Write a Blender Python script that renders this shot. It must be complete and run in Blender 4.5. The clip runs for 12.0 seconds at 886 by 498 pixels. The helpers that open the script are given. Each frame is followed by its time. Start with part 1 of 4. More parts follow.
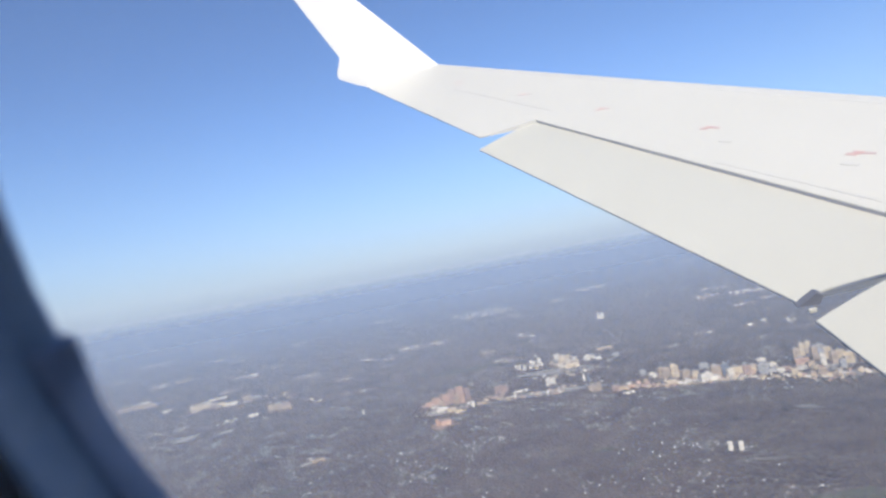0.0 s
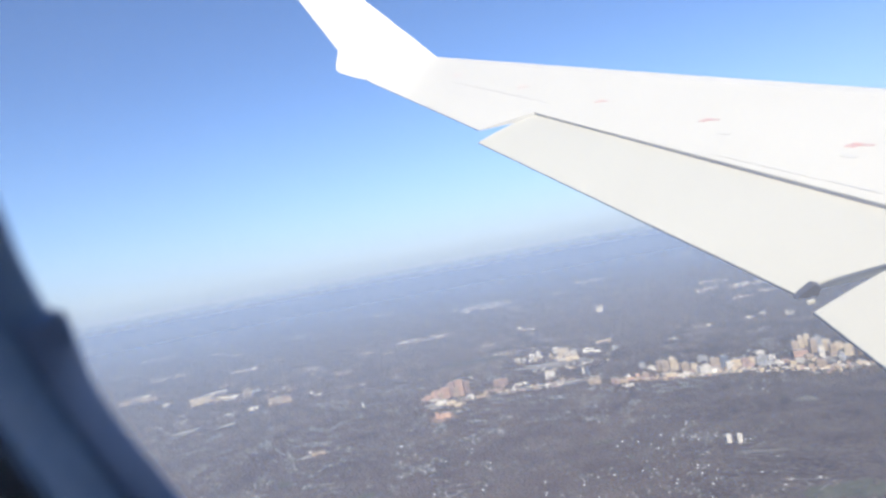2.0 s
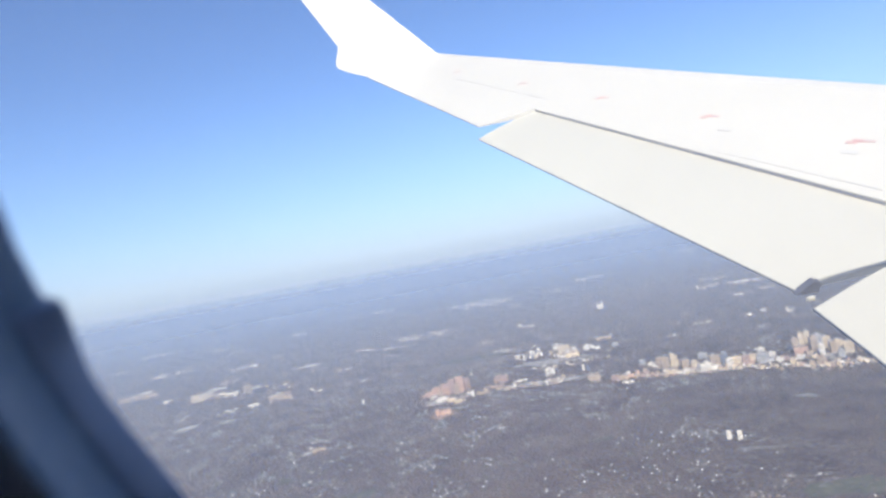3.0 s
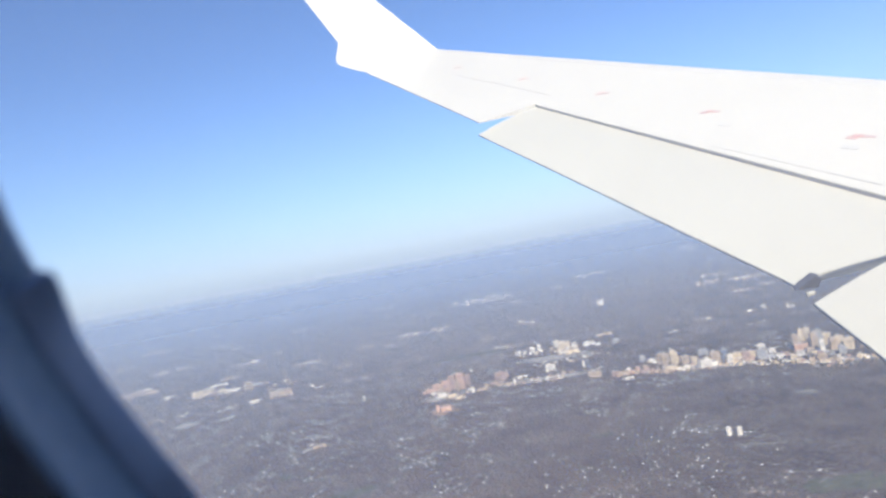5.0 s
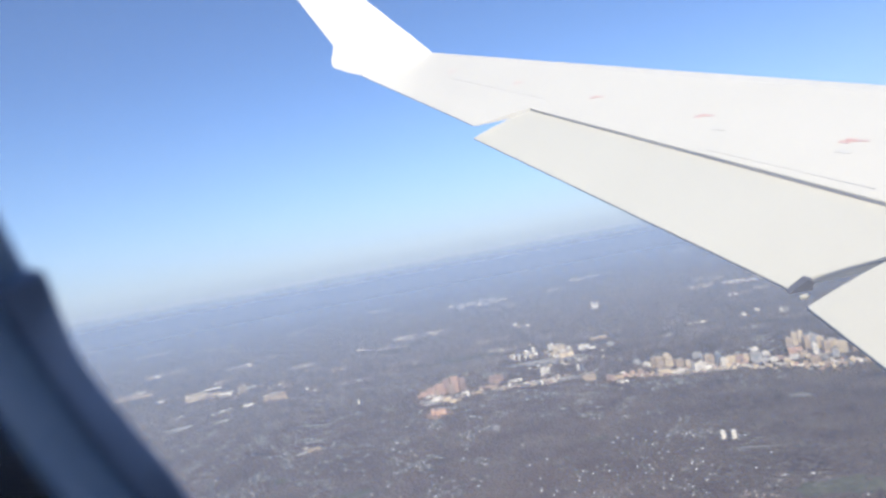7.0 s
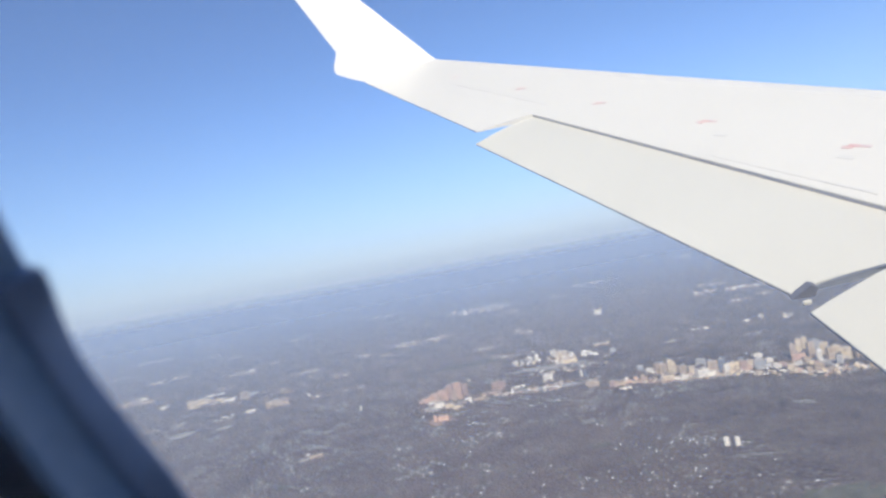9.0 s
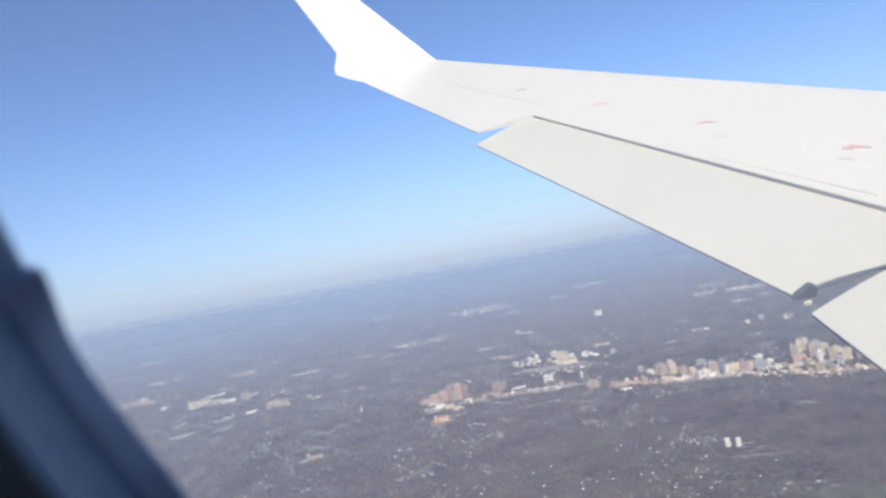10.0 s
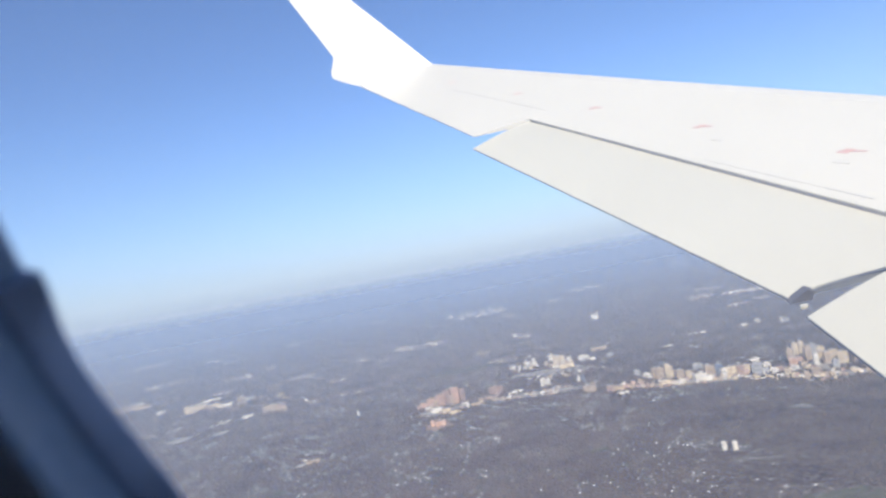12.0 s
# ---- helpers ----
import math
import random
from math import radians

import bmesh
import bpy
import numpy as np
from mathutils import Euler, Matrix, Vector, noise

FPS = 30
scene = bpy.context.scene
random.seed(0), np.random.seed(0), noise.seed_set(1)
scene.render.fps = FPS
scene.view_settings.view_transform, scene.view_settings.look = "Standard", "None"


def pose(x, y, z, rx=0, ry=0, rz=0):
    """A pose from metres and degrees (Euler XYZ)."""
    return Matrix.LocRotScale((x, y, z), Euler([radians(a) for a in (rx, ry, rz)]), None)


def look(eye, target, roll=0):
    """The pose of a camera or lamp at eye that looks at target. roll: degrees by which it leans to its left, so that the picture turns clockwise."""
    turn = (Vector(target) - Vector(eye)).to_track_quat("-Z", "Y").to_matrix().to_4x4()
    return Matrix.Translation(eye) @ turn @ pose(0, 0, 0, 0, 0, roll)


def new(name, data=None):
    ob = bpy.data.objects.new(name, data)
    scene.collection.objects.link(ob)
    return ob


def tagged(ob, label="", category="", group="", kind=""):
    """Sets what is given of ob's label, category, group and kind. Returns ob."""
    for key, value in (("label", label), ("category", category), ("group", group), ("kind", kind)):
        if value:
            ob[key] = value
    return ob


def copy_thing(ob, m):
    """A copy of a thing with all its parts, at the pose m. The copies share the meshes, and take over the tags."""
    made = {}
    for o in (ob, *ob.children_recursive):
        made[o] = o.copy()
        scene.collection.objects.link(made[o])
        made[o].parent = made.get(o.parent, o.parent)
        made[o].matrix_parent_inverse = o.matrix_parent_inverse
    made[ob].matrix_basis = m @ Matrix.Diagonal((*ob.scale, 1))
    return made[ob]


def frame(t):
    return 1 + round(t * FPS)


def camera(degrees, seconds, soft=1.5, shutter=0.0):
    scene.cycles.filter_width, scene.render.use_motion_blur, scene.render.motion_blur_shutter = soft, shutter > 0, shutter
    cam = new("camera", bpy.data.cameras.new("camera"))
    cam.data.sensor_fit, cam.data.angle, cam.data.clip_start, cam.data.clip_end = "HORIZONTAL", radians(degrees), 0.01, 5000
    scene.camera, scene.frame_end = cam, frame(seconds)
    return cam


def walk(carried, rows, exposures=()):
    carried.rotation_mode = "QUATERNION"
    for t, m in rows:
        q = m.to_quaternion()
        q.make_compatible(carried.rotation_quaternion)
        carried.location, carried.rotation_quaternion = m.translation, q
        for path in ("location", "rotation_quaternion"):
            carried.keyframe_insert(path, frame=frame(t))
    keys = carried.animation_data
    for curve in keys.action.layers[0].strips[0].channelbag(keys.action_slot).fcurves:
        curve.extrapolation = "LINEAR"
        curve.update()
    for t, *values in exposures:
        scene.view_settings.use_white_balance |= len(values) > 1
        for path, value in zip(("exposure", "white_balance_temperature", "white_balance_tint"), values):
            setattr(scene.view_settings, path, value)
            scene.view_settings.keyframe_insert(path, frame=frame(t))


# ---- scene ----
cam = camera(68.0, 12.0, soft=2.6)
cam.data.dof.use_dof = True
cam.data.dof.focus_distance = 60.0
cam.data.dof.aperture_fstop = 6.0

EYE_Z = 300.0

# seconds, yaw, pitch, roll, and the small sideways and upward sway of the carried camera
PATH = (
    (0.0, 0.453, 2.485, 10.305, -0.0047, 0.0150),
    (0.5, 0.537, 2.282, 10.478, -0.0047, 0.0127),
    (1.0, 0.401, 2.293, 10.428, -0.0037, 0.0120),
    (1.5, 0.381, 2.216, 10.419, -0.0026, 0.0100),
    (2.0, 0.389, 1.899, 10.397, -0.0026, 0.0097),
    (2.5, 0.389, 1.757, 10.367, -0.0025, 0.0089),
    (4.5, 0.564, 1.317, 10.527, 0.0005, 0.0018),
    (5.0, 0.452, 1.334, 10.401, -0.0009, 0.0008),
    (5.5, 0.512, 1.297, 10.325, 0.0001, 0.0009),
    (6.0, 0.423, 1.139, 10.430, -0.0000, 0.0000),
    (6.5, -0.007, 1.546, 10.401, -0.0006, 0.0005),
    (7.0, 0.001, 1.533, 10.336, -0.0002, -0.0005),
    (7.5, -0.097, 1.710, 10.286, 0.0000, -0.0017),
    (9.5, 0.286, 2.144, 10.341, 0.0006, -0.0030),
    (10.0, 0.269, 2.172, 10.321, 0.0008, -0.0031),
    (10.5, 0.124, 2.095, 10.338, 0.0005, -0.0037),
    (11.0, 0.053, 2.066, 10.356, 0.0007, -0.0030),
    (11.5, 0.031, 2.149, 10.324, 0.0013, -0.0046),
    (12.0, -0.018, 2.456, 10.370, -0.0001, -0.0033),
)
walk(cam, [(t, pose(sx, 0, EYE_Z + sz, 90 + pitch, roll, yaw)) for t, yaw, pitch, roll, sx, sz in PATH],
     exposures=[(0.0, -0.19), (0.5, -0.16), (1.0, -0.10), (1.5, -0.05), (2.0, 0.0), (2.5, 0.04), (4.5, 0.0), (5.5, 0.05), (6.0, 0.05),
                (6.5, 0.0), (7.0, -0.07), (7.5, -0.08), (9.5, -0.13), (10.0, -0.13), (10.5, -0.07), (12.0, -0.07)])

# ---- world and sun ----
SUN_DIR = Vector((-0.14, -0.855, 0.48)).normalized()
world = bpy.data.worlds.new("sky_world")
scene.world = world
world.use_nodes = True
wn = world.node_tree
sky = wn.nodes.new("ShaderNodeTexSky")
sky.sky_type = "NISHITA"
sky.sun_disc = False
sky.sun_elevation = math.asin(SUN_DIR.z)
sky.sun_rotation = math.atan2(SUN_DIR.x, SUN_DIR.y)
sky.altitude = 300
sky.air_density, sky.dust_density, sky.ozone_density = 1.0, 0.0, 4.0
wn.nodes["Background"].inputs["Strength"].default_value = 0.159
tint = wn.nodes.new("ShaderNodeMix")
tint.data_type, tint.blend_type = "RGBA", "MULTIPLY"
tint.inputs[0].default_value = 1.0
tint.inputs[7].default_value = (0.98, 0.98, 1.13, 1)
wn.links.new(sky.outputs[0], tint.inputs[6])
wn.links.new(tint.outputs[2], wn.nodes["Background"].inputs["Color"])

sun_data = bpy.data.lights.new("sun", "SUN")
sun_data.energy, sun_data.angle, sun_data.color = 5.0, radians(0.53), (1.0, 0.91, 0.74)
sun = new("sun", sun_data)
sun.matrix_world = look(SUN_DIR * 900 + Vector((0, 0, EYE_Z)), (0, 0, EYE_Z))


# ---- materials ----
def surface(name, dark, light, scale, rough=0.6, bump=0.0, metal=0.0, fine=12.0, fine_mix=0.35, spread=0.12, coords="Object"):
    """A painted or natural surface: two scales of noise between two colours, and fine relief."""
    m = bpy.data.materials.new(name)
    m.use_nodes = True
    nt = m.node_tree
    b = nt.nodes["Principled BSDF"]
    tc = nt.nodes.new("ShaderNodeTexCoord")
    a1, a2 = nt.nodes.new("ShaderNodeTexNoise"), nt.nodes.new("ShaderNodeTexNoise")
    for node, s in ((a1, scale), (a2, scale * fine)):
        node.inputs["Scale"].default_value = s
        node.inputs["Detail"].default_value = 6.0
        nt.links.new(tc.outputs[coords], node.inputs["Vector"])
    mix = nt.nodes.new("ShaderNodeMix")
    mix.inputs[0].default_value = fine_mix
    nt.links.new(a1.outputs["Fac"], mix.inputs[2])
    nt.links.new(a2.outputs["Fac"], mix.inputs[3])
    ramp = nt.nodes.new("ShaderNodeValToRGB")
    ramp.color_ramp.elements[0].position, ramp.color_ramp.elements[1].position = 0.5 - spread, 0.5 + spread
    ramp.color_ramp.elements[0].color, ramp.color_ramp.elements[1].color = (*dark, 1), (*light, 1)
    nt.links.new(mix.outputs[0], ramp.inputs[0])
    nt.links.new(ramp.outputs[0], b.inputs["Base Color"])
    b.inputs["Roughness"].default_value, b.inputs["Metallic"].default_value = rough, metal
    if bump:
        bp = nt.nodes.new("ShaderNodeBump")
        bp.inputs["Strength"].default_value = bump
        bp.inputs["Distance"].default_value = 0.01
        nt.links.new(a2.outputs["Fac"], bp.inputs["Height"])
        nt.links.new(bp.outputs[0], b.inputs["Normal"])
    return m


def varied(name, stops, rough=0.8, tracts=0.0):
    """Colours picked piece by piece along a ramp."""
    m = bpy.data.materials.new(name)
    m.use_nodes = True
    nt = m.node_tree
    b = nt.nodes["Principled BSDF"]
    out = nt.nodes.new("ShaderNodeNewGeometry").outputs["Random Per Island"]
    ramp = nt.nodes.new("ShaderNodeValToRGB")
    ramp.color_ramp.interpolation = "CONSTANT"
    els = ramp.color_ramp.elements
    while len(els) < len(stops):
        els.new(0.5)
    for e, (p, c) in zip(els, stops):
        e.position, e.color = p, (*c, 1)
    nt.links.new(out, ramp.inputs[0])
    if tracts:
        geo, tex, amount, mul = nt.nodes.new("ShaderNodeNewGeometry"), nt.nodes.new("ShaderNodeTexNoise"), nt.nodes.new("ShaderNodeMapRange"), nt.nodes.new("ShaderNodeMix")
        tex.inputs["Scale"].default_value, tex.inputs["Detail"].default_value = tracts, 5.0
        hue = nt.nodes.new("ShaderNodeValToRGB")
        amount.inputs[1].default_value, amount.inputs[2].default_value = 0.33, 0.67
        for e, c in zip(hue.color_ramp.elements, ((0.72, 0.67, 0.75, 1), (1.42, 1.38, 1.30, 1))):
            e.color = c
        nt.links.new(amount.outputs[0], hue.inputs[0])
        mul.data_type, mul.blend_type = "RGBA", "MULTIPLY"
        mul.inputs[0].default_value = 1.0
        nt.links.new(geo.outputs["Position"], tex.inputs["Vector"])
        nt.links.new(tex.outputs["Fac"], amount.inputs[0])
        nt.links.new(ramp.outputs[0], mul.inputs[6])
        nt.links.new(hue.outputs[0], mul.inputs[7])
        nt.links.new(mul.outputs[2], b.inputs["Base Color"])
    else:
        nt.links.new(ramp.outputs[0], b.inputs["Base Color"])
    b.inputs["Roughness"].default_value = rough
    return m


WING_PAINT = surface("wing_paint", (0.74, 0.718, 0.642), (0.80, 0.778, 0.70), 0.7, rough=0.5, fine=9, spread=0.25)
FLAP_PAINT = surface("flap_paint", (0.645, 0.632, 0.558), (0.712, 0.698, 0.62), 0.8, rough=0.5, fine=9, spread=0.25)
WINGLET_PAINT = surface("winglet_paint", (0.83, 0.83, 0.83), (0.88, 0.88, 0.88), 0.8, rough=0.3, spread=0.25)
GAP_SHADE = surface("gap_shade", (0.50, 0.48, 0.50), (0.58, 0.56, 0.58), 3.0, rough=0.7)
# grey for the shade painted on cove, flap end and trailing edges
SHADE_GREY = surface("shade_grey", (0.22, 0.245, 0.295), (0.31, 0.335, 0.385), 3.0, rough=0.6)
SEAM_GREY = surface("seam_grey", (0.60, 0.59, 0.57), (0.70, 0.69, 0.66), 4.0, rough=0.6)
BRACKET_GREY = surface("bracket_grey", (0.15, 0.16, 0.20), (0.21, 0.22, 0.26), 3.0, rough=0.6)
MARK_RED = surface("mark_red", (0.70, 0.42, 0.39), (0.74, 0.60, 0.56), 14.0, rough=0.5)
MARK_PINK = surface("mark_pink", (0.68, 0.50, 0.48), (0.72, 0.62, 0.60), 14.0, rough=0.5)
STENCIL_GREY = surface("stencil_grey", (0.64, 0.635, 0.60), (0.72, 0.71, 0.67), 9.0, rough=0.5)
CABIN_PANEL = surface("cabin_panel", (0.48, 0.60, 0.80), (0.56, 0.68, 0.88), 6.0, rough=0.55, bump=0.1)
WINDOW_RIM = surface("window_rim", (0.35, 0.48, 0.68), (0.43, 0.56, 0.76), 9.0, rough=0.5, bump=0.1)
SEAL_RUBBER = surface("seal_rubber", (0.54, 0.64, 0.88), (0.60, 0.70, 0.94), 30.0, rough=0.7)
HULL_SKIN = surface("hull_skin", (0.7, 0.7, 0.7), (0.8, 0.8, 0.8), 1.0, rough=0.35)

PANE = bpy.data.materials.new("acrylic_pane")
PANE.use_nodes = True
pn = PANE.node_tree
pn.nodes.remove(pn.nodes["Principled BSDF"])
clear, scatter, blend = pn.nodes.new("ShaderNodeBsdfTransparent"), pn.nodes.new("ShaderNodeBsdfTranslucent"), pn.nodes.new("ShaderNodeMixShader")
scuff, scuff_amount = pn.nodes.new("ShaderNodeTexNoise"), pn.nodes.new("ShaderNodeMapRange")
scuff.inputs["Scale"].default_value = 7.0
scuff_amount.inputs[3].default_value, scuff_amount.inputs[4].default_value = 0.04, 0.07
where, split, aft_share, total = pn.nodes.new("ShaderNodeTexCoord"), pn.nodes.new("ShaderNodeSeparateXYZ"), pn.nodes.new("ShaderNodeMapRange"), pn.nodes.new("ShaderNodeMath")
# the pane scatters more towards its aft side
aft_share.interpolation_type = "SMOOTHSTEP"
aft_share.inputs[1].default_value, aft_share.inputs[2].default_value = -0.14, 0.02
aft_share.inputs[3].default_value, aft_share.inputs[4].default_value = 0.035, 0.0
scatter.inputs[0].default_value = (0.95, 0.92, 0.88, 1)
pn.links.new(scuff.outputs["Fac"], scuff_amount.inputs[0])
pn.links.new(where.outputs["Object"], split.inputs[0])
pn.links.new(split.outputs["X"], aft_share.inputs[0])
pn.links.new(scuff_amount.outputs[0], total.inputs[0])
pn.links.new(aft_share.outputs[0], total.inputs[1])
pn.links.new(total.outputs[0], blend.inputs[0])
pn.links.new(clear.outputs[0], blend.inputs[1])
pn.links.new(scatter.outputs[0], blend.inputs[2])
pn.links.new(blend.outputs[0], pn.nodes["Material Output"].inputs[0])

LAND = surface("winter_land", (0.153, 0.125, 0.118), (0.216, 0.182, 0.166), 0.004, rough=0.95, fine=7, fine_mix=0.5, spread=0.11)
MEADOW = surface("winter_meadow", (0.115, 0.118, 0.085), (0.20, 0.19, 0.14), 0.05, rough=0.95, spread=0.1)
BARE_EARTH = surface("bare_earth", (0.40, 0.26, 0.19), (0.50, 0.35, 0.26), 0.05, rough=0.95)
PALE_LOT = surface("pale_lot", (0.40, 0.37, 0.32), (0.60, 0.55, 0.47), 0.06, rough=0.9)
DULL_LOT = surface("dull_lot", (0.22, 0.195, 0.17), (0.36, 0.33, 0.29), 0.04, rough=0.95, spread=0.2)
ASPHALT = surface("asphalt", (0.19, 0.175, 0.16), (0.27, 0.25, 0.23), 0.05, rough=0.9)
WOODS = varied("winter_woods", [(0.0, (0.158, 0.125, 0.119)), (0.3, (0.171, 0.136, 0.129)), (0.6, (0.184, 0.148, 0.138)),
                                (0.82, (0.164, 0.132, 0.127)), (0.93, (0.100, 0.116, 0.096))], 0.95, tracts=0.011)
WOODS_DARK = varied("darker_woods", [(0.0, (0.104, 0.088, 0.087)), (0.3, (0.115, 0.097, 0.095)), (0.6, (0.124, 0.104, 0.100)),
                                      (0.82, (0.108, 0.099, 0.093))], 0.95, tracts=0.011)
YARDS = varied("worn_yards", [(0.0, (0.27, 0.235, 0.19)), (0.3, (0.34, 0.31, 0.275)), (0.55, (0.22, 0.21, 0.155)), (0.75, (0.42, 0.40, 0.37)), (0.93, (0.60, 0.58, 0.55))], 0.9)
HOUSE_WALL = varied("house_wall", [(0.0, (0.85, 0.83, 0.79)), (0.36, (0.44, 0.40, 0.35)), (0.58, (0.32, 0.24, 0.21)),
                                   (0.76, (0.52, 0.51, 0.50))], 0.8)
HOUSE_ROOF = varied("house_roof", [(0.0, (0.2, 0.19, 0.19)), (0.3, (0.3, 0.28, 0.27)), (0.55, (0.38, 0.365, 0.35)),
                                   (0.8, (0.55, 0.54, 0.53)), (0.9, (0.82, 0.81, 0.80))], 0.7)
TONES = {
    "cream": ((0.68, 0.54, 0.36), (0.80, 0.67, 0.48)),
    "white": ((0.74, 0.68, 0.58), (0.85, 0.80, 0.71)),
    "tan": ((0.44, 0.335, 0.235), (0.57, 0.44, 0.32)),
    "brick": ((0.38, 0.25, 0.20), (0.52, 0.37, 0.31)),
    "orange": ((0.58, 0.35, 0.25), (0.74, 0.51, 0.38)),
    "grey": ((0.36, 0.35, 0.35), (0.50, 0.49, 0.48)),
    "slate": ((0.17, 0.19, 0.24), (0.25, 0.27, 0.32)),
}
FACADE = {k: surface("facade_" + k, a, b, 0.08, rough=0.8) for k, (a, b) in TONES.items()}
FLAT_ROOF = surface("flat_roof", (0.30, 0.265, 0.225), (0.52, 0.46, 0.385), 0.06, rough=0.9)
GLAZING = surface("glazing", (0.10, 0.12, 0.16), (0.18, 0.2, 0.25), 0.2, rough=0.15)


# ---- mesh helpers ----
def mesh_from(name, verts, faces, mats, smooth=False, index=None):
    me = bpy.data.meshes.new(name)
    me.from_pydata(verts, [], faces)
    for m in mats:
        me.materials.append(m)
    if index is not None:
        me.polygons.foreach_set("material_index", index)
    if smooth:
        me.polygons.foreach_set("use_smooth", [True] * len(me.polygons))
    me.update()
    return me


def part(name, me, parent, label=""):
    ob = new(name, me)
    ob.parent = parent
    if label:
        tagged(ob, label)
    return ob


def solid(name, bm, material, bevel=0.0, smooth=False):
    """Finish a bmesh: consistent normals, an optional small bevel."""
    if bevel:
        bmesh.ops.bevel(bm, geom=list(bm.edges), offset=bevel, segments=2, affect="EDGES", profile=0.5)
    bmesh.ops.recalc_face_normals(bm, faces=list(bm.faces))
    me = bpy.data.meshes.new(name)
    bm.to_mesh(me)
    bm.free()
    me.materials.append(material)
    if smooth:
        me.polygons.foreach_set("use_smooth", [True] * len(me.polygons))
    return me


def box_bm(x0, x1, y0, y1, z0, z1):
    bm = bmesh.new()
    bmesh.ops.create_cube(bm, size=1.0)
    bmesh.ops.scale(bm, vec=(x1 - x0, y1 - y0, z1 - z0), verts=list(bm.verts))
    bmesh.ops.translate(bm, vec=((x0 + x1) / 2, (y0 + y1) / 2, (z0 + z1) / 2), verts=list(bm.verts))
    return bm


def add_box(bm, x0, x1, y0, y1, z0, z1):
    v = [bm.verts.new((x, y, z)) for z in (z0, z1) for x, y in ((x0, y0), (x1, y0), (x1, y1), (x0, y1))]
    for f in ((3, 2, 1, 0), (4, 5, 6, 7), (0, 1, 5, 4), (1, 2, 6, 5), (2, 3, 7, 6), (3, 0, 4, 7)):
        bm.faces.new([v[i] for i in f])


def loft(name, loops, material, crease=40):
    """Skin a row of closed loops of equal length, with both ends capped."""
    n = len(loops[0])
    verts = [p for loop in loops for p in loop]
    faces = []
    for k in range(len(loops) - 1):
        for i in range(n):
            j = (i + 1) % n
            faces.append((k * n + i, k * n + j, (k + 1) * n + j, (k + 1) * n + i))
    faces.append(tuple(range(n - 1, -1, -1)))
    faces.append(tuple((len(loops) - 1) * n + i for i in range(n)))
    me = mesh_from(name, verts, faces, [material], smooth=True)
    bm = bmesh.new()
    bm.from_mesh(me)
    bmesh.ops.recalc_face_normals(bm, faces=list(bm.faces))
    for e in bm.edges:
        if len(e.link_faces) == 2 and e.calc_face_angle(0) > radians(crease):
            e.smooth = False
    bm.to_mesh(me)
    bm.free()
    return me


FLAT_END, RISE = 2000.0, 2700.0


def lay(x, y):
    """A place on a wide plain, brought in to where it lies on the rising rim of the valley, and how much smaller it is there."""
    r = math.hypot(x, y)
    if r <= FLAT_END:
        return x, y, 1.0
    k = (FLAT_END + RISE * (1 - math.exp(-(r - FLAT_END) / RISE))) / r
    return x * k, y * k, k


def hill(x, y):
    """The height of the land: a flat valley with gentle swells, rising slowly to the far rim."""
    r = math.hypot(x, y)
    swell = 3.0 * noise.noise((x * 0.0011, y * 0.0011, 3.1)) + 1.2 * noise.noise((x * 0.004, y * 0.004, 7.7))
    if r <= FLAT_END:
        return swell
    k = r / (FLAT_END - RISE * math.log(max(0.0035, 1 - (r - FLAT_END) / RISE)))
    return EYE_Z * (1 - k) + swell * k


# ---- land ----
def build_ground():
    radii = [0.0] + [120 * 1.0] + list(np.linspace(260, 2000, 40)) + list(np.linspace(2050, 4692, 62))
    seg = 220
    verts, faces = [(0, 0, hill(0, 0))], []
    for r in radii[1:]:
        for s in range(seg):
            a = 2 * math.pi * s / seg
            x, y = r * math.cos(a), r * math.sin(a)
            verts.append((x, y, hill(x, y)))
    for s in range(seg):
        faces.append((0, 1 + s, 1 + (s + 1) % seg))
    for k in range(len(radii) - 2):
        o = 1 + k * seg
        for s in range(seg):
            t = (s + 1) % seg
            faces.append((o + s, o + seg + s, o + seg + t, o + t))
    ob = new("ground", mesh_from("ground", verts, faces, [LAND], smooth=True))
    tagged(ob, "purplish grey-brown winter land reaching the hazy horizon", "ground", kind="structure")


build_ground()


def ramp_stops(ramp, rows):
    els = ramp.color_ramp.elements
    els[0].position, els[0].color = rows[0][0], (*rows[0][1], 1)
    els[1].position, els[1].color = rows[-1][0], (*rows[-1][1], 1)
    for p, c in rows[1:-1]:
        els.new(p).color = (*c, 1)


def ring_wall(name, radius, z0, z1, material, label, category):
    seg, verts, faces = 128, [], []
    for z in (z0, z1):
        for i in range(seg):
            a = 2 * math.pi * i / seg
            verts.append((radius * math.cos(a), radius * math.sin(a), z))
    for i in range(seg):
        j = (i + 1) % seg
        faces.append((i, j, seg + j, seg + i))
    tagged(new(name, mesh_from(name, verts, faces, [material], smooth=True)), label, category, kind="structure")


